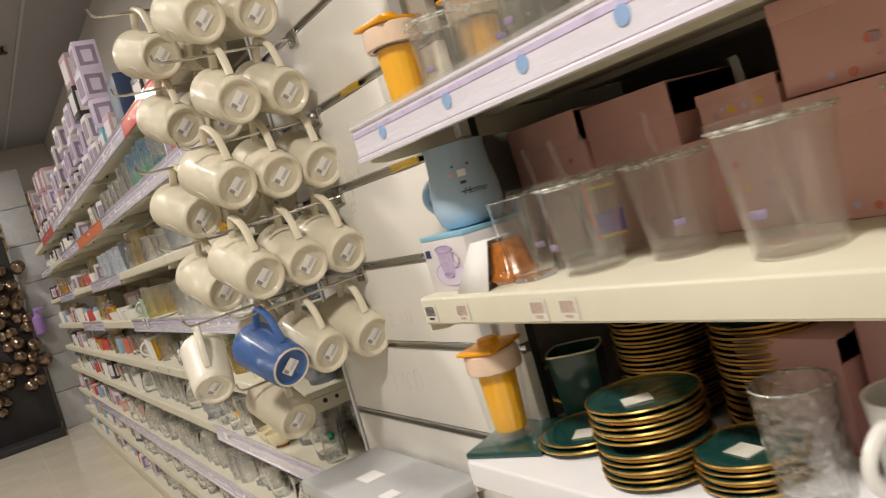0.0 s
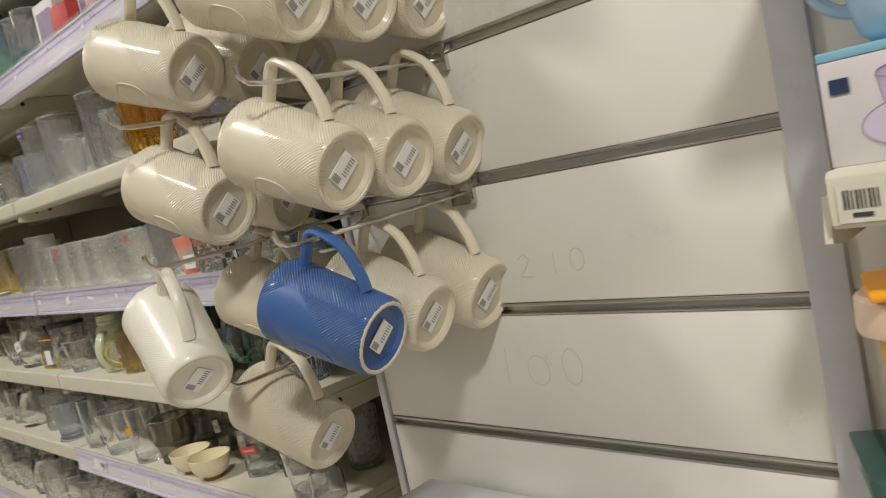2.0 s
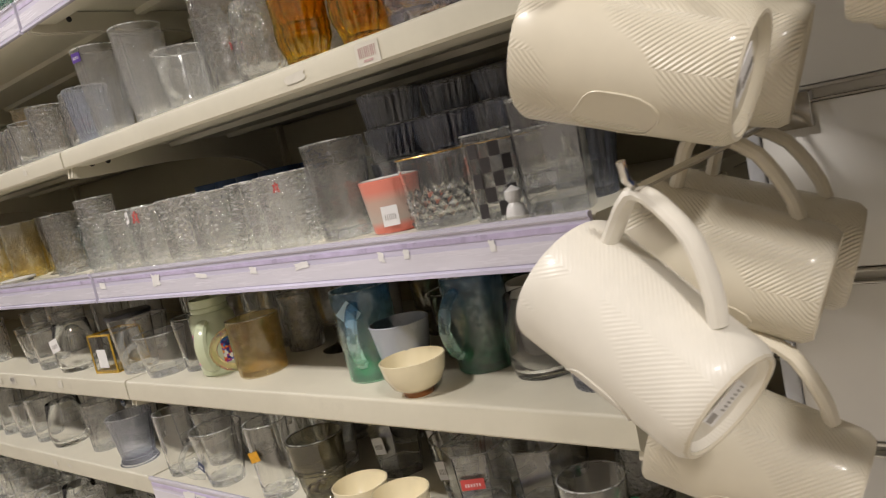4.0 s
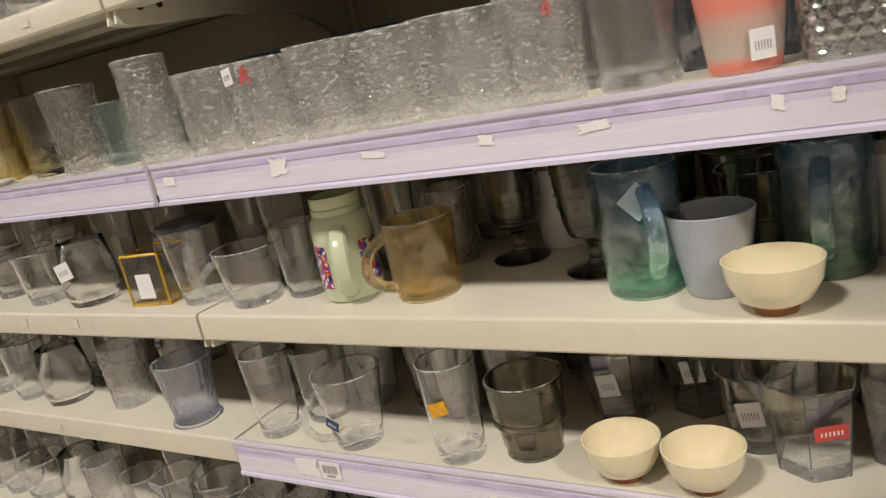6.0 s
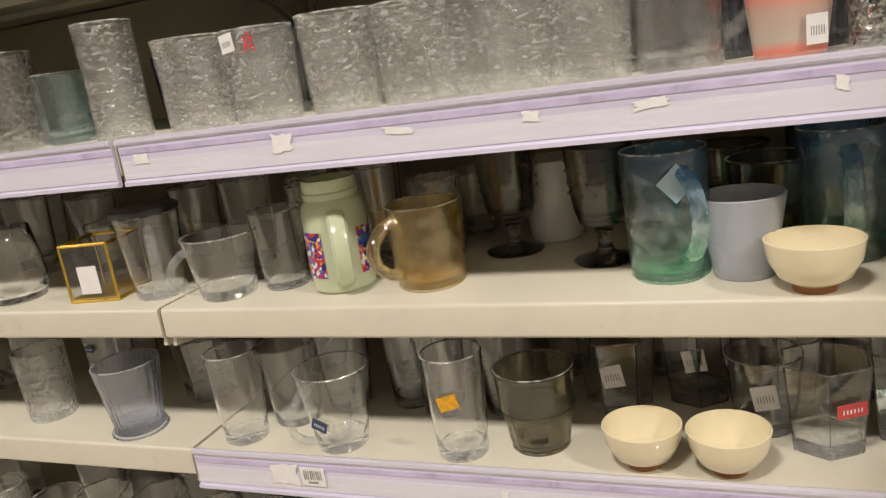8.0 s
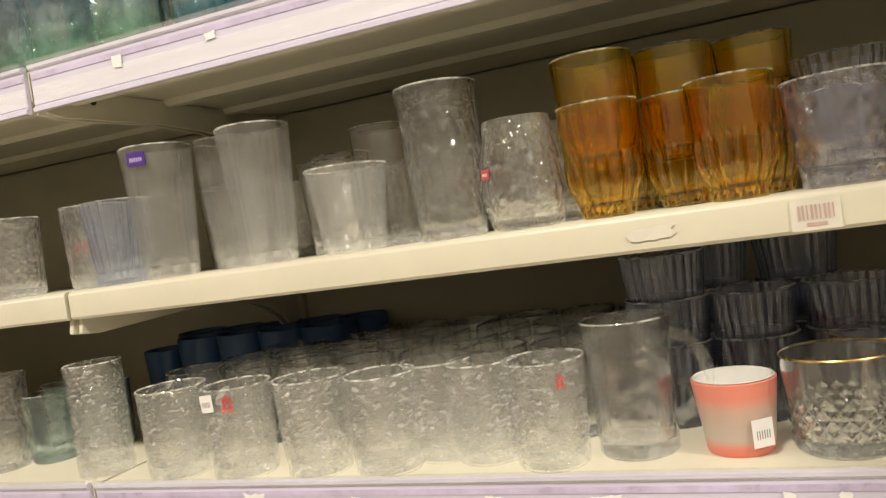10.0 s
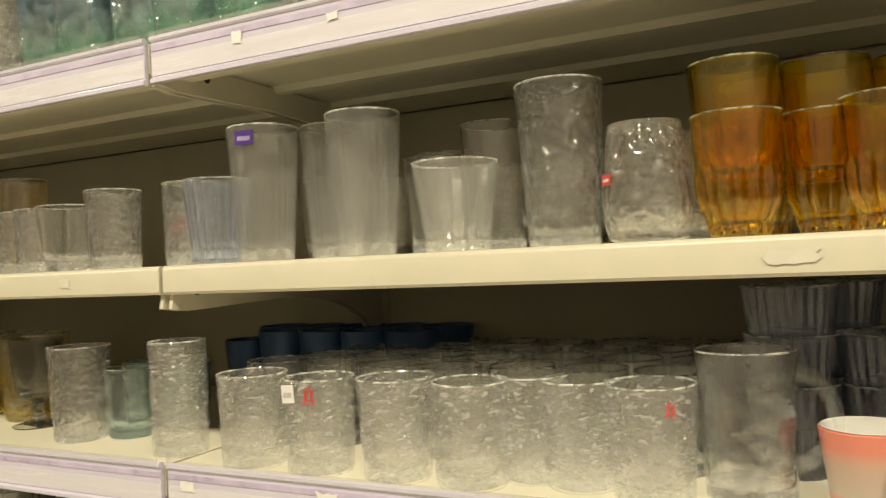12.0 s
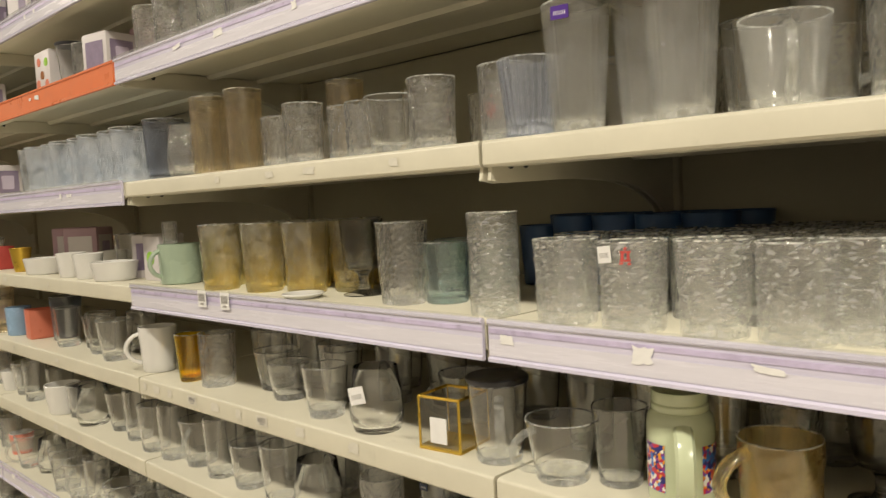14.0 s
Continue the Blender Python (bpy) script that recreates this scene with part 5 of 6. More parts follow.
for k, (key, bx, by) in enumerate((("clear", 0.59, 2.85), ("clear_t", 0.6, 2.76), ("clear_t", 0.58, 2.71), ("clear", 0.59, 2.63), ("hex", 0.6, 2.5), ("hex", 0.633, 2.415), ("clear_w", 0.567, 2.345), ("hex", 0.56, 2.21), ("clear_w", 0.503, 2.1), ("hex", 0.64, 2.32), ("clear", 0.66, 2.24), ("clear_t", 0.68, 2.8), ("clear_t", 0.69, 2.7), ("clear_t", 0.7, 2.58), ("clear", 0.7, 2.94), ("ham", 0.62, 2.1), ("clear_t", 0.71, 2.46), ("hex", 0.72, 2.36), ("clear", 0.76, 2.15))):
    ob = (fresh if k in (4, 5, 6, 10) else put)(key, bx, by, S5, 25 * k)
    if k in (4, 5, 6, 10):
        label_on(ob, 0.037, 0.05 + 0.005 * (k % 3), 0.024, 0.026, PAPER, INK_GREY, math.pi - radians(25 * k), 10)
ball = thing("jar_stopper", "small glass jar with a green ball stopper", "jar", at=(0.5, 2.05, S5 + 0.001))
part("jar_body", lathe([(0, 0), (0.026, 0), (0.028, 0.004), (0.027, 0.04), (0.022, 0.05), (0.02, 0.05), (0.025, 0.04), (0.025, 0.006), (0, 0.005)], 28), G_CLEAR, ball)
part("stopper", lathe([(0, 0.05), (0.006, 0.051), (0.0095, 0.058), (0.006, 0.066), (0, 0.068)], 20), GREEN_CAP, ball, "green ball stopper")

for k, (key, bx, by) in enumerate((("bg_tumbler", 0.487, 2.985), ("bg_tumbler", 0.485, 2.888), ("bg_tumbler", 0.56, 2.94), ("clear_t", 0.55, 2.85), ("blue_base", 0.49, 2.79), ("blue_base", 0.488, 2.725), ("blue_base", 0.56, 2.76))):
    put(key, bx, by, S1, 40 * k)
put("carton_white", 0.52, 2.63, S1, 3)
put("carton_red", 0.5, 2.55, S1, 8)
put("carton_white", 0.54, 2.47, S1, -5)
thermos = thing("thermos", "pink and white bottle on the shelf", "bottle", at=(0.5, 2.41, S1 + 0.001))
part("flask", lathe([(0, 0), (0.026, 0), (0.027, 0.003), (0.027, 0.11), (0.02, 0.12), (0, 0.12)], 28), PINK_BOX, thermos)
part("cap", lathe([(0.0, 0.1205), (0.02, 0.1205), (0.021, 0.124), (0.02, 0.142), (0, 0.144)], 24), CERAMIC, thermos, "white cap")
for k, (key, by) in enumerate((("carton_white", 2.3), ("carton_blue", 2.2), ("ham", 2.1))):
    put(key, 0.52, by, S1, 5 * k)

# ---- second and third bays ----
for key, by, bx in (("stemless", 3.837, 0.51), ("peach", 3.737, 0.505), ("peach", 3.619, 0.51), ("ham_s", 3.521, 0.515), ("ham", 3.432, 0.505), ("ham_s", 3.354, 0.53), ("ham_s", 3.297, 0.52), ("clear_w", 3.223, 0.51), ("ham", 3.133, 0.505)):
    put(key, bx, by, S2, by * 90)
label_on(fresh("ham_s", 0.57, 3.06, S2), 0.03, 0.05, 0.012, 0.014, RED_BOX)
for k in range(8):
    put(("peach", "ham", "clear", "ham_s")[k % 4], 0.61 + 0.03 * (k % 2), 3.85 - 0.1 * k, S2, 31 * k)
put("sage", 0.532, 3.94, S3, 170)
put("ham_s", 0.52, 3.955, S3 + 0.085, 0, 0.55)
for k, (by, bx) in enumerate(((3.78, 0.55), (3.724, 0.506), (3.66, 0.57), (3.603, 0.523), (3.55, 0.59), (3.496, 0.54), (3.44, 0.6), (3.72, 0.64), (3.62, 0.66), (3.5, 0.67))):
    put("yellow", bx, by, S3, 37 * k)
put("goblet", 0.567, 3.374, S3)
put("ripple", 0.52, 3.225, S3)
put("teal", 0.558, 3.172, S3)
put("teal", 0.62, 3.21, S3)
put("teal", 0.61, 3.13, S3)
dish = tagged(mesh_object("soap_dish", lathe([(0, 0.0), (0.026, 0.0), (0.036, 0.007), (0.034, 0.009), (0.02, 0.004), (0, 0.003)], 30), CERAMIC), "small shallow white dish", "dish")
dish.matrix_basis = pose(0.49, 3.44, S3 + 0.001)
put("white_mug", 0.512, 4.03, S4, 150)
put("amber_s", 0.503, 3.868, S4)
put("ham", 0.516, 3.78, S4, 0, 1.08)
put("low_mug", 0.538, 3.565, S4, 100, 0.9)
put("clear_w", 0.505, 3.412, S4)
dressed("stemless_c", 0.5, 3.278, S4, 0.041, 0.062, 0.032, 0.026, PAPER, INK_GREY, math.pi + 0.1, 14, label="stemless clear glass with a white price sticker")
put("gold_box", 0.515, 3.13, S4, 8)
for k, (key, bx, by) in enumerate((("clear", 0.6, 3.7), ("low_mug", 0.57, 3.65), ("clear_t", 0.62, 3.6), ("clear_w", 0.61, 3.5), ("clear", 0.58, 3.47), ("clear_t", 0.63, 3.38), ("low_mug", 0.62, 3.2), ("clear", 0.68, 3.3), ("clear_w", 0.68, 3.85), ("clear_t", 0.7, 3.75), ("clear", 0.72, 3.45), ("clear", 0.7, 3.12))):
    put(key, bx, by, S4, 25 * k)
put("vase", 0.492, 3.116, S5, 0, 0.97)
put("ham", 0.52, 3.3, S5, 0, 1.05)
for k, (key, bx, by) in enumerate((("hex", 0.6, 3.08), ("stemless_c", 0.509, 3.456), ("clear_t", 0.57, 3.22), ("clear", 0.51, 3.57), ("clear_w", 0.515, 3.68), ("clear_t", 0.51, 3.78), ("clear_mug", 0.52, 3.88), ("clear_t", 0.505, 3.97), ("clear", 0.6, 3.4), ("hex", 0.6, 3.52), ("clear_t", 0.6, 3.64), ("clear", 0.61, 3.75), ("hex", 0.61, 3.86), ("hex", 0.69, 3.15), ("clear", 0.7, 3.3))):
    ob = (fresh if k in (2, 9) else put)(key, bx, by, S5, 35 * k)
    if k in (2, 9):
        label_on(ob, 0.034, 0.095, 0.016, 0.01, NAVY, PAPER, math.pi - radians(35 * k))
for k in range(8):
    put("icy", 0.51 + 0.012 * (k % 2), 4.1 + 0.092 * k, S2, 20 * k)
    put("icy", 0.6, 4.15 + 0.092 * k, S2, 20 * k)
put("charcoal", 0.515, 3.94, S2)
put("charcoal", 0.6, 3.99, S2)
for k, (key, bx, by) in enumerate((("white_cup", 0.49, 4.33), ("white_cup", 0.49, 4.44), ("white_dish", 0.5, 4.2), ("clear", 0.57, 4.27), ("carton_white", 0.6, 4.18), ("carton_pink", 0.6, 4.6), ("white_cup", 0.58, 4.4), ("carton_pink", 0.62, 4.75), ("gilt", 0.5, 4.85), ("white_dish", 0.5, 4.66), ("ham_s", 0.56, 4.08))):
    put(key, bx, by, S3, 7 * k)
apple = thing("apple_box", "small white carton printed with a green apple", "box", at=(0.56, 4.07, S3 + 0.001))
part("carton_body", box(-0.03, 0.03, -0.04, 0.04, 0, 0.1, 0.001), WHITE_BOX, apple)
part("apple_print", lathe([(0, -0.001), (0.016, -0.001), (0.016, 0.001), (0, 0.001)], 20), GREEN_PRINT, apple, "round green print").matrix_basis = pose(-0.031, 0.005, 0.05, 0, 90, 0)
for k, (key, bx, by) in enumerate((("clear_mug", 0.51, 4.25), ("clear", 0.53, 4.38), ("clear_w", 0.56, 4.48), ("clear", 0.52, 4.58), ("pink_cup", 0.525, 4.82), ("sky_cup", 0.51, 4.95), ("charcoal", 0.56, 4.7), ("clear", 0.6, 4.3))):
    put(key, bx, by, S4, 21 * k)
put("white_cup", 0.5, 4.6, S5, 0, 1.3)
for k in range(8):
    put(("clear", "clear_t", "clear_mug", "stemless_c", "clear_w")[k % 5], 0.505 + 0.015 * (k % 3), 4.06 + 0.115 * k + (0.08 if k > 4 else 0), S5, 33 * k)
for k, by in enumerate((3.915, 3.843, 3.75, 3.66, 3.58, 3.49, 3.4, 3.32, 3.24, 3.15, 3.06)):
    key = "ham" if k < 5 else ("clear_t", "ripple", "bark")[k % 3] if k < 8 else "bg_tumbler"
    put(key, 0.49 + 0.008 * (k % 3), by, S1, 27 * k)
    put("ham", 0.58, by - 0.03, S1, 11 * k)
spotted = small_carton(0.07, 0.1, 0.11, WHITE_BOX, "gift_carton", "white carton with red and green dots")
spotted.matrix_basis = pose(0.52, 4.52, S1 + 0.001)
for k, (dy, dz, mm) in enumerate(((-0.03, 0.025, CORAL), (0.0, 0.05, BROWN), (0.03, 0.03, CORAL), (-0.03, 0.08, GREEN_PRINT), (0.02, 0.085, CORAL))):
    q = part("dot_print", lathe([(0, -0.0008), (0.011, -0.0008), (0.011, 0.0008), (0, 0.0008)], 18), mm, spotted)
    q.matrix_basis = pose(-0.0358, dy, dz, 0, 90, 0)
put("lid_mug", 0.52, 4.4, S1)
put("ham", 0.52, 4.32, S1)
put("carton_white", 0.53, 4.21, S1, 12)
put("carton_pink", 0.62, 4.16, S1)
put("carton_pink", 0.6, 4.7, S1)

# tall stacks on the top shelf
put("carton_navy", 0.52, 3.2, TOP)
put("carton_pink", 0.52, 3.42, TOP, 4)
put("carton_blue", 0.51, 3.56, TOP)
put("carton_black", 0.53, 2.86, TOP, 5, 1.4)
put("carton_pink", 0.52, 2.62, TOP)
put("carton_red", 0.5, 2.5, TOP)
put("carton_white", 0.52, 2.36, TOP)
put("carton_blue", 0.52, 2.2, TOP)
tops = random.Random(3)
for col in range(15):
    by = 3.7 + col * 0.26
    high = tops.choice((2, 2, 3, 3)) if col > 1 else 4
    z = TOP
    for k in range(high):
        key = tops.choice(("carton_white", "carton_lilac", "carton_pink", "carton_lilac", "carton_black"))
        put(key, 0.53 + tops.uniform(-0.015, 0.015), by + tops.uniform(-0.02, 0.02), z, tops.uniform(-6, 6), 1.18)
        z += {"carton_white": 0.1016, "carton_lilac": 0.1016, "carton_pink": 0.1216, "carton_black": 0.1116}[key] * 1.18 + 0.001
    put("carton_white", 0.52, by + 0.13, TOP, tops.uniform(-5, 5))

# lower shelves and the far bays
low = random.Random(9)
CLEARS = ("clear", "clear_t", "clear_w", "clear_mug", "stemless_c", "ham", "hex", "low_mug")
for z in (S6, S7, S8):
    for by in np.arange(2.06, 5.0, 0.098):
        for bx in (0.505, 0.6):
            if low.random() < 0.93:
                put(low.choice(CLEARS), bx + low.uniform(-0.01, 0.02), by + low.uniform(-0.012, 0.012), z, low.uniform(0, 360))
FAR = ("white_cup", "white_dish", "white_mug", "carton_red", "clear", "clear_t", "carton_white", "gilt", "coral", "carton_pink", "sky_cup", "ham", "carton_black", "peach", "white_cup", "white_cup", "carton_red")
for li, z in enumerate((S1, S2, S3, S4, S5, S6, S7, S8)):
    for by in np.arange(5.07, 7.97, 0.125):
        if low.random() < 0.95:
            put(low.choice(FAR), 0.515 + low.uniform(-0.015, 0.02), by + low.uniform(-0.02, 0.02), z, low.uniform(-20, 20))

# ---- near bay beside the panel ----
RF, RB = 0.384, 0.86
near = thing("shelving_unit", "grey upright shelving unit with cream and white shelves", "shelving unit", "shelving run")
part("upright", box(0.503, 0.55, 1.247, 1.28, 0, 2.06, 0.002), GREY_LIGHT, near, "light grey slotted upright")
part("back_panel", box(RB, RB + 0.012, 0.25, 1.25, 0.1, 2.06, 0.002), SHADED_BACK, near)
part("side_panel", box(0.552, RB - 0.001, 1.25, 1.262, 0.1, 2.06, 0.002), SHADED_BACK, near)
for z in (1.09, 1.33, 0.857, 1.62, 0.6):
    f0 = 0.366 if z == 1.33 else RF
    sb = shelf_board(near, 0.253, 1.212, f0, RB, z, 0.037, WHITE_SHELF if z < 0.9 else CREAM_PAINT)
    bracket(sb, 1.218, f0, RB, z, CREAM_PAINT)
    if z == 1.33:
        s = strip(sb, 0.25, 1.225, f0, z, LILAC_PALE, 0.048)
        for k, dy in enumerate((1.14, 0.985, 0.85, 0.72, 0.6, 0.45)):
            d = part("dot_print", lathe([(0, -0.0008), (0.0085, -0.0008), (0.0085, 0.0008), (0, 0.0008)], 20), DOT_BLUE, s, "pale blue printed dot")
            d.matrix_basis = pose(f0 - 0.0066, dy, z - 0.019, 0, 90, 0)
    if z == 1.09:
        for ty in (1.212, 1.133, 0.98, 0.93):
            ticket(sb, ty - 0.02, RF, z - 0.02, 0.03, 0.026, True, PINK_INK if ty < 1.2 else INK, 0.001)
    if z == 1.62:
        strip(sb, 0.25, 1.212, RF, z, LILAC_PALE)

cupbox = thing("cup_box", "white carton with a blue lid and a lilac cup picture", "box", at=(0.46, 1.161, 1.091))
part("carton_body", box(-0.05, 0.05, -0.054, 0.054, 0, 0.07, 0.001), WHITE_BOX, cupbox)
part("blue_top", box(-0.0503, 0.0503, -0.0543, 0.0543, 0.0702, 0.0765, 0.001), SKY_BOX, cupbox, "sky blue carton top")
pic = part("cup_print", lathe([(0, -0.0004), (0.031, -0.0004), (0.031, 0.0004), (0, 0.0004)], 40), LAV_PALE, cupbox, "lilac printed saucer")
pic.matrix_basis = pose(-0.0506, -0.004, 0.024, 0, 90, 0) @ Matrix.Diagonal((0.52, 1.15, 1, 1))
part("saucer_outline", tube([(-0.0512, -0.004 + 0.0355 * math.cos(a * 0.1745), 0.024 + 0.0161 * math.sin(a * 0.1745)) for a in range(36)], 0.0004, 4, closed=True), LAV_BOX, cupbox)
bm = bmesh.new()
outline = [(0.02, 0.057), (0.0175, 0.04), (0.0125, 0.022), (0.009, 0.0185), (-0.009, 0.0185), (-0.0125, 0.022), (-0.0175, 0.04), (-0.02, 0.057)]
outline += [(-0.02 * math.cos(a * 0.3142), 0.057 + 0.005 * math.sin(a * 0.3142)) for a in range(1, 10)]
bm.faces.new([bm.verts.new((-0.0514, -0.001 + u, v)) for u, v in outline])
part("cup_picture", bm, LAV_MID, cupbox, "lilac printed glass cup")
for cu, cv, ru, rv in ((-0.001, 0.057, 0.02, 0.005), (-0.001, 0.0225, 0.0115, 0.0035), (-0.001, 0.021, 0.0075, 0.002)):
    part("cup_outline", tube([(-0.0518, cu + ru * math.cos(a * 0.2244), cv + rv * math.sin(a * 0.2244)) for a in range(28)], 0.00045, 4, closed=True), LAV_BOX, cupbox)
part("cup_handle_print", tube([(-0.0516, -0.0185 - 0.0135 * math.sin(a * 0.314), 0.042 + 0.0105 * math.cos(a * 0.314)) for a in range(11)], 0.0011, 6), LAV_BOX, cupbox)
part("mark", box(-0.0512, -0.0505, 0.036, 0.048, 0.048, 0.058, 0), NAVY, cupbox, "small dark printed mark")

bear = thing("mug", "sky blue round-bellied mug with a small printed face", "mug", at=(0.465, 1.158, 1.169))
prof = [(0, 0.001), (0.034, 0), (0.042, 0.006), (0.0475, 0.025), (0.047, 0.045), (0.042, 0.075), (0.0405, 0.1), (0.042, 0.108), (0.04, 0.109), (0.0385, 0.1), (0.043, 0.05), (0.04, 0.015), (0, 0.008)]
part("body", lathe(prof, 40), SKY_FADE, bear)
hb = part("handle", tube(handle_points(0.108, 0.044, 0.024, 0.66, 0.2), 0.005, 8, flat=1.3), SKY_FADE, bear)
hb.matrix_basis = pose(0, 0, 0, 0, 0, 110)
for a, zz, w, h, mm in ((3.95, 0.078, 0.0028, 0.0028, INK), (4.4, 0.078, 0.0028, 0.0028, INK), (3.85, 0.068, 0.007, 0.004, PINK_BOX), (4.15, 0.056, 0.008, 0.0035, INK), (4.1, 0.044, 0.006, 0.0015, INK), (4.25, 0.0445, 0.007, 0.0012, INK), (4.17, 0.068, 0.011, 0.009, CERAMIC)):
    q = part("face_print", box(-0.0005, 0.0005, -w / 2, w / 2, -h / 2, h / 2, 0), mm, bear)
    rr = 0.0475 if zz < 0.06 else 0.0447
    q.matrix_basis = pose(rr * math.cos(a), rr * math.sin(a), zz, 0, -6, math.degrees(a))

word = bpy.data.curves.new("writing", "FONT")
word.body, word.size, word.extrude, word.shear, word.align_x = "Home", 0.0125, 0.0003, 0.35, "CENTER"
word.materials.append(INK)
script = new("writing", word)
script.parent = bear
script["label"] = "small black script lettering"
script.matrix_basis = pose(0.0485 * math.cos(4.4), 0.0485 * math.sin(4.4), 0.04, 90, 0, math.degrees(4.4) + 90)

votive = thing("votive_jar", "amber embossed glass in a white card collar", "jar", at=(0.432, 1.07, 1.091))
jb = part("jar_body", lathe([(0, 0.002), (0.024, 0.002), (0.032, 0.008), (0.03, 0.014), (0.026, 0.018), (0.02, 0.05), (0.019, 0.053), (0, 0.053)], 60, ribs=10, depth=0.03), VOTIVE, votive)
jb.matrix_basis = pose(0.004, -0.012, 0)
bm = bmesh.new()
c0 = [bm.verts.new(p) for p in ((-0.04, 0.058, 0), (-0.04, -0.012, 0), (-0.02, -0.008, 0.058), (-0.02, 0.03, 0.058), (0.036, 0.058, 0), (0.022, 0.033, 0.058), (0.022, -0.008, 0.058))]
bm.faces.new((c0[0], c0[1], c0[2], c0[3]))
bm.faces.new((c0[0], c0[3], c0[5], c0[4]))
bm.faces.new((c0[3], c0[2], c0[6], c0[5]))
collar = part("card_collar", bm, PAPER, votive, "folded white card collar")
mod = collar.modifiers.new("thick", "SOLIDIFY")
mod.thickness = 0.001

for key, bx, by, tr in (("straw_cup", 0.5, 1.04, 30), ("straw_cup", 0.461, 0.94, 0), ("straw_cup", 0.5, 0.845, 50), ("straw_cup", 0.46, 0.69, 15), ("straw_cup", 0.5, 0.56, 80)):
    put(key, bx, by, 1.09, tr, 1.12 if by < 0.7 else 1.0)
put("clear", 0.445, 1.03, 1.09, 0, 0.95)
printed = fresh("straw_cup", 0.545, 0.985, 1.09, 20)
printed["label"] = "clear plastic cup printed in yellow, blue and red"
for a0, a1, z0, z1, mm, word in ((3.1, 3.95, 0.03, 0.056, LAV_PRINT, "violet blue printed skirt"), (3.1, 3.95, 0.026, 0.0285, BRASS, "yellow printed line"), (2.95, 3.08, 0.026, 0.09, CORAL, "red printed stripe"), (3.0, 3.9, 0.084, 0.087, BRASS, "yellow printed line")):
    bm = bmesh.new()
    low_edge, high_edge = [], []
    for i in range(9):
        a = a0 + (a1 - a0) * i / 8
        for edge, zz in ((low_edge, z0), (high_edge, z1)):
            rr = 0.0346 + 0.0102 * zz / 0.098
            edge.append(bm.verts.new((rr * math.cos(a), rr * math.sin(a), zz)))
    for i in range(8):
        bm.faces.new((low_edge[i], low_edge[i + 1], high_edge[i + 1], high_edge[i]))
    part("printed_patch", bm, mm, printed, word)


def pink_carton(x0, x1, y0, y1, z0, h, lean=0.0):
    ob = thing("pink_carton", "dusty pink gift carton printed with flowers and faces", "box", "pink cartons", at=((x0 + x1) / 2, (y0 + y1) / 2, z0 + 0.001, 0, 0, lean))
    w, d = (x1 - x0) / 2, (y1 - y0) / 2
    part("carton_body", box(-w, w, -d, d, 0, h, 0.0015), PINK_BOX, ob)
    part("lid_flap", box(-w - 0.0012, w, -d, d, h * 0.78, h + 0.001, 0.0006), PINK_BOX, ob)
    r = random.Random(int(y0 * 1000))
    for k in range(6):
        q = part("flower_print", lathe([(0, -0.0004), (0.005, -0.0004), (0.005, 0.0004), (0, 0.0004)], 12), r.choice((CORAL, LAV_PALE, DUSTY_BOX, BRASS, DUSTY_BOX)), ob)
        q.matrix_basis = pose(-w - 0.0008 - (0.0014 if k > 6 else 0), r.uniform(-d * 0.8, d * 0.8), h * (r.uniform(0.08, 0.7) if k <= 6 else 0.88), 0, 90, 0) @ Matrix.Scale(r.uniform(0.4, 1.0), 4)
    return ob


for x0, x1, y0, y1, z0, h in ((0.59, 0.72, 1.055, 1.2, 1.09, 0.185), (0.6, 0.72, 0.905, 1.05, 1.09, 0.18), (0.585, 0.7, 0.76, 0.895, 1.09, 0.105), (0.57, 0.7, 0.6, 0.75, 1.09, 0.12), (0.56, 0.7, 0.44, 0.59, 1.09, 0.17), (0.58, 0.7, 0.6, 0.75, 1.2125, 0.09), (0.56, 0.68, 0.75, 0.87, 0.857, 0.12), (0.58, 0.7, 0.6, 0.74, 0.857, 0.17), (0.56, 0.68, 0.44, 0.58, 0.857, 0.14), (0.6, 0.72, 0.77, 0.87, 1.1915, 0.05)):
    pink_carton(x0, x1, y0, y1, z0, h)
put("carton_black", 0.74, 0.84, 1.09, 0, 1.1)

put("bottle", 0.455, 1.19, 0.868, 20, 1.0)
leaf = thing("leaf_dish", "dark green square leaf-patterned dish", "dish", at=(0.465, 1.195, 0.858))
part("dish", box(-0.06, 0.06, -0.06, 0.06, 0, 0.009, 0.003), GREEN_LEAF, leaf)
leaf.matrix_basis = pose(0.465, 1.185, 0.858, 0, 0, 24)
gm = handled("ceramic_mug", "dark green mug with diamond relief and gold handle", GREEN_LEAF, 0.094, 0.041, 0.034, 0.026, handle_mat=GOLD, wall=0.0035, category="mug", group="", square=0.7, seg=48)
part("rim", tube([(0.0395 * math.cos(a * 0.1309) * (1 + 0.56 * (1 / max(abs(math.cos(a * 0.1309)), abs(math.sin(a * 0.1309))) - 1)), 0.0395 * math.sin(a * 0.1309) * (1 + 0.56 * (1 / max(abs(math.cos(a * 0.1309)), abs(math.sin(a * 0.1309))) - 1)), 0.0942) for a in range(48)], 0.0016, 6, closed=True), CERAMIC_CREAM, gm, "pale cream rim")
gm.matrix_basis = pose(0.58, 1.17, 0.859, 0, 0, 130)
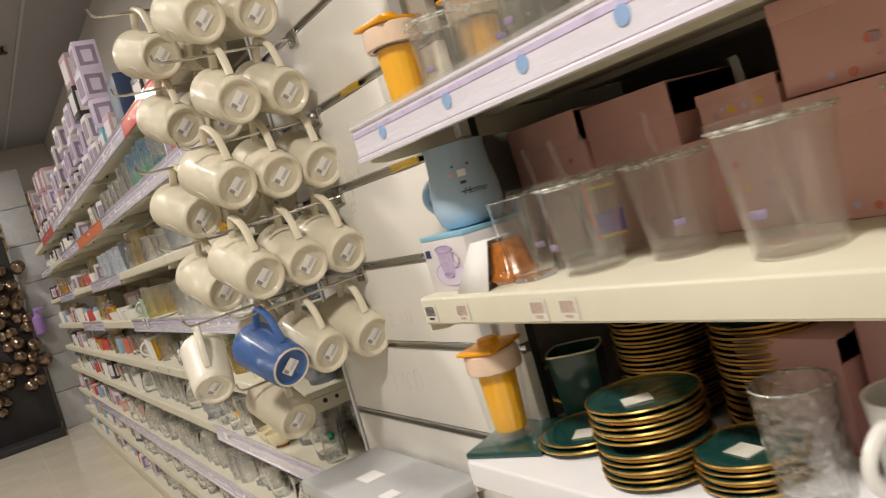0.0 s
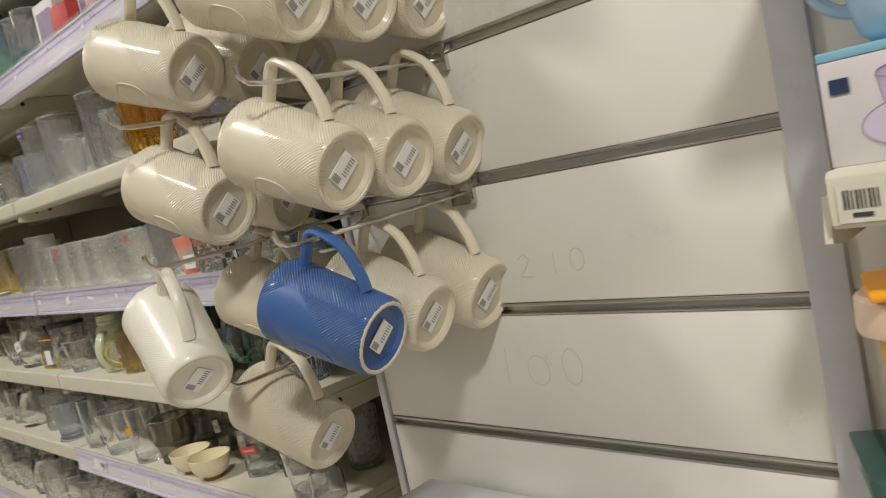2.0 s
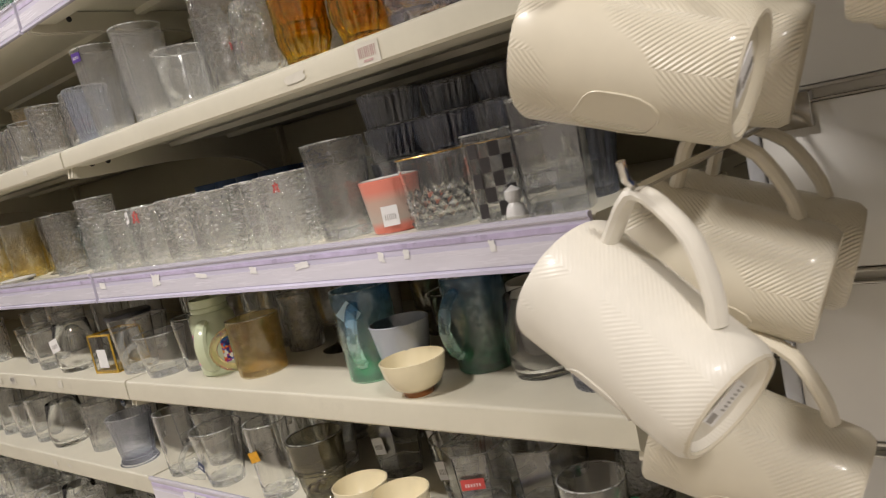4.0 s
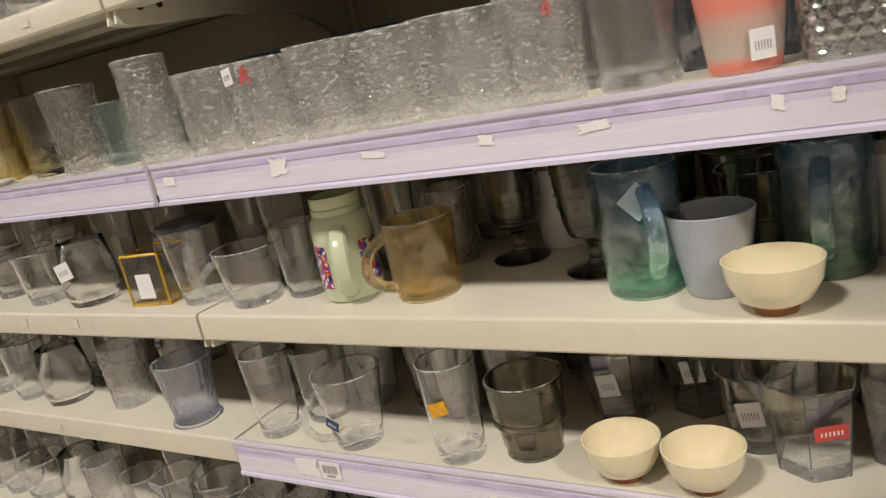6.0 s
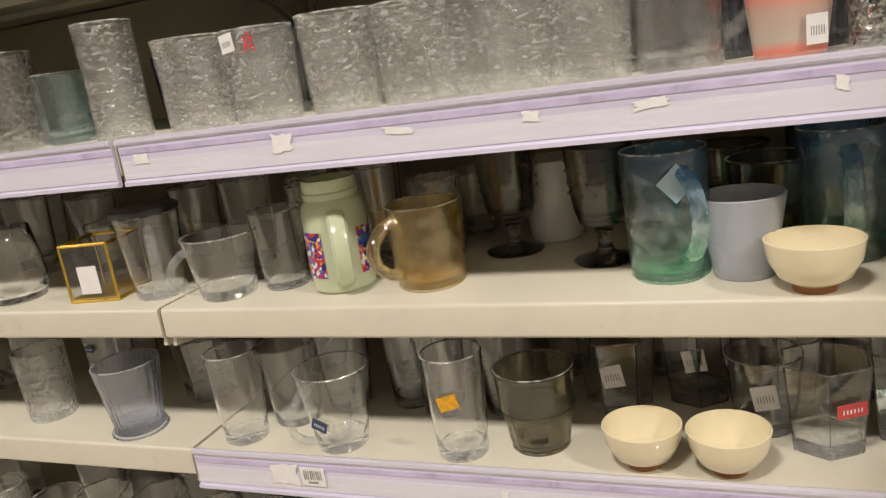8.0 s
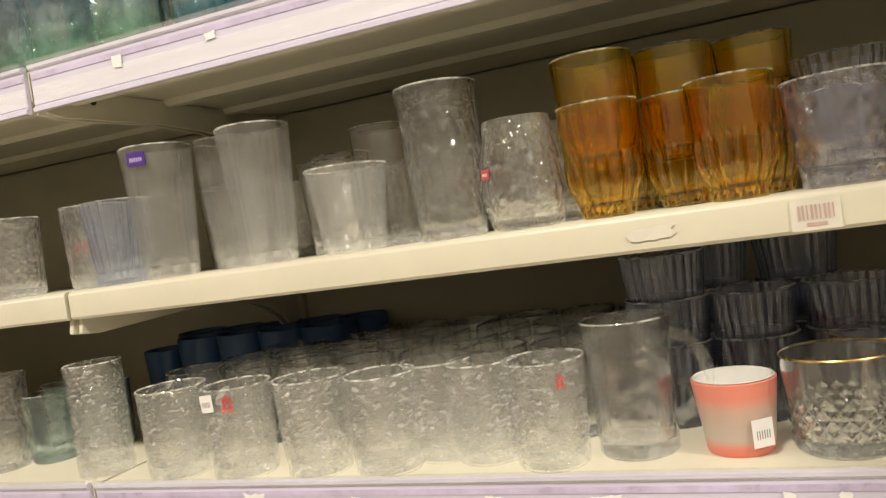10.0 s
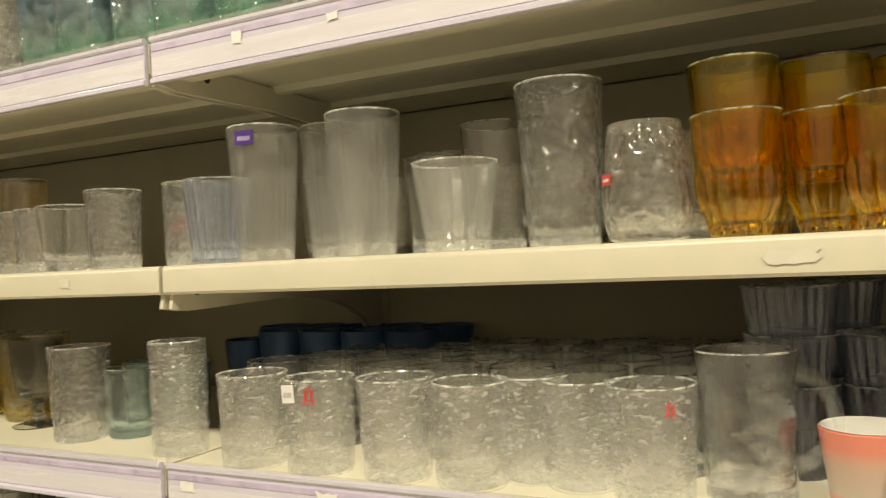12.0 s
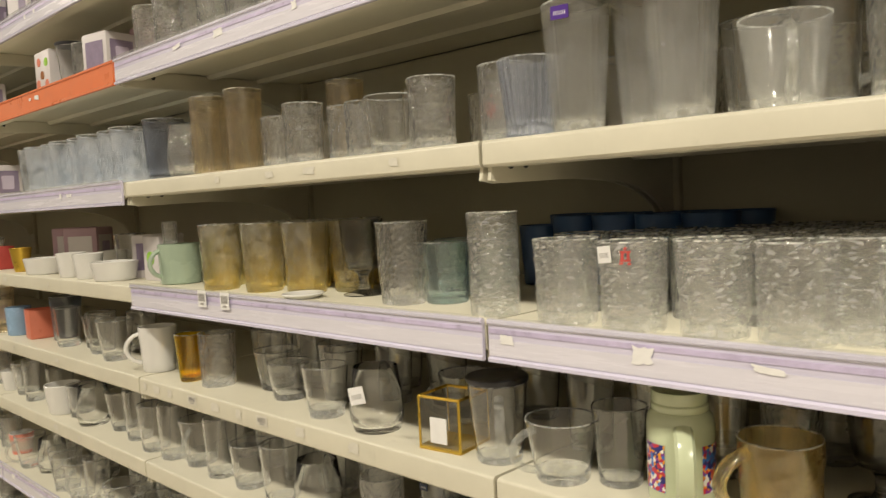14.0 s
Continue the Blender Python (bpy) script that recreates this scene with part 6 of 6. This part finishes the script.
for x, y, n, r in ((0.505, 1.085, 2, 0.92), (0.465, 0.925, 14, 0.9), (0.62, 1.03, 26, 0.92), (0.615, 0.86, 22, 0.95), (0.485, 0.815, 7, 0.8), (0.76, 1.1, 26, 1.0)):
    for k in range(n):
        put("plate", x + 0.002 * ((k * 7) % 3 - 1), y + 0.002 * ((k * 5) % 3 - 1), 0.857 + (0.0063 * k + (0.008 if n == 14 and k > 6 else 0)) * r, 30 * k, r)
        if k == n - 1 and n < 20:
            top = tagged(mesh_object("price_sticker", box(-0.016, 0.016, -0.013, 0.013, 0, 0.0006, 0), DULL_TICKET), "pale paper sticker on the top green plate", "sticker")
            top.matrix_basis = pose(x - 0.012, y, 0.857 + (0.0063 * k + (0.008 if n == 14 else 0)) * r + 0.0068 * r, 0, 0, 20 + 9 * n)
put("ham", 0.475, 0.745, 0.857, 0, 1.12)
put("white_mug", 0.5, 0.65, 0.857, 170)
put("bottle", 0.455, 1.215, 1.33, 10)
put("straw_cup", 0.47, 1.12, 1.33, 30)
put("straw_cup", 0.47, 1.02, 1.33, 70)
put("straw_cup", 0.46, 0.92, 1.33, 10)
put("straw_cup", 0.46, 0.82, 1.33, 50)
put("bottle", 0.54, 1.13, 1.33, 10)

# ---- far end of the aisle ----
rack = thing("ornament_rack", "tall dark rack at the aisle end with hooks", "rack", at=(-0.18, 9.0, 0))
part("rack_panel", box(-0.7, 0.46, 0.0, 0.04, 0.0, 2.0, 0.003), DARK, rack)
part("rack_base", box(-0.7, 0.46, -0.3, -0.001, 0.0, 0.06, 0.003), DARK, rack)
far = random.Random(5)


def bronze_cup():
    ob = thing("bronze_cup", "shiny bronze lustre cup hanging on the rack", "cup", "bronze cups")
    part("cup_body", lathe([(0, 0), (0.03, 0.004), (0.05, 0.02), (0.056, 0.05), (0.05, 0.085), (0.044, 0.09), (0, 0.088)], 20), BRONZE, ob)
    part("hanging_loop", tube([(0.05 + 0.012 * math.cos(a * 0.785), 0.012 * math.sin(a * 0.785), 0.045) for a in range(8)], 0.003, 5, closed=True), BRONZE, ob)
    return ob


KINDS["bronze"] = bronze_cup
for r in range(12):
    for c in range(5):
        if r < 2 and c > 1:
            continue
        ob = put("bronze", 0, 0, 0)
        ob.matrix_basis = pose(0.12 + 0.125 * (c - 3) + 0.04 * (r % 2) + far.uniform(-0.01, 0.01), 8.92 + far.uniform(-0.05, 0.02), 0.35 + 0.12 * r + far.uniform(-0.02, 0.02), -90 + far.uniform(-35, 35), 0, far.uniform(-40, 40)) @ Matrix.Scale(far.uniform(1.0, 1.3), 4)
pillar = thing("pillar", "grey tiled pillar at the end of the aisle", "pillar", at=(0.46, 9.25, 0))
for k in range(7):
    part("tile", box(-0.14, 0.14, -0.12, 0.12, 0.38 * k + 0.002, 0.38 * k + 0.377, 0.004), GREY_LIGHT, pillar)
spray = thing("spray_bottle", "purple plastic bottle hanging on the pillar", "bottle", at=(0.36, 8.94, 1.0))
part("bottle_body", lathe([(0, 0), (0.05, 0), (0.055, 0.01), (0.055, 0.16), (0.02, 0.2), (0.02, 0.22), (0, 0.22)], 20), PURPLE, spray)
part("spray_head", box(-0.02, 0.07, -0.02, 0.02, 0.2205, 0.26, 0.005), PURPLE, spray)
for r in range(3):
    for c in range(3):
        fr = thing("wall_plaque", "small round gilt plaque with a white centre", "plaque", "gilt plaques", at=(0.27 + 0.17 * c, END_Y - 0.02, 2.02 + 0.2 * r))
        part("ring", tube([(0.075 * math.cos(a * 0.2618), 0, 0.075 * math.sin(a * 0.2618)) for a in range(24)], 0.013, 6, closed=True), GOLD, fr)
        part("mount", box(-0.045, 0.045, -0.004, 0.004, -0.04, 0.04, 0.001), PAPER, fr)
sprinkler = thing("sprinkler", "small dark ceiling sprinkler head", "sprinkler", at=(0.5, 6.2, CEIL - 0.05))
part("body", lathe([(0, 0), (0.03, 0.004), (0.03, 0.01), (0.012, 0.02), (0.012, 0.0495), (0, 0.0495)], 16), DARK, sprinkler)

# ---- floor tiles ----
tile_mesh = None
for ix in range(6):
    for iy in range(20):
        x0, y0 = -1.78 + ix * 0.6, -0.6 + iy * 0.6
        if x0 + 0.6 > 0.96:
            continue
        if tile_mesh is None:
            bm = box(0.0012, 0.5988, 0.0012, 0.5988, -0.0035, 0.0, 0)
            ob = mesh_object("floor_tile", bm, FLOOR_TILE)
            tile_mesh = ob.data
        else:
            ob = new("floor_tile", tile_mesh)
        ob.parent = bpy.data.objects["floor"]
        ob.matrix_basis = pose(x0, y0, 0)
scene.cycles.transparent_max_bounces = 32
scene.cycles.max_bounces = 32
scene.cycles.transmission_bounces = 32
scene.cycles.caustics_refractive = False
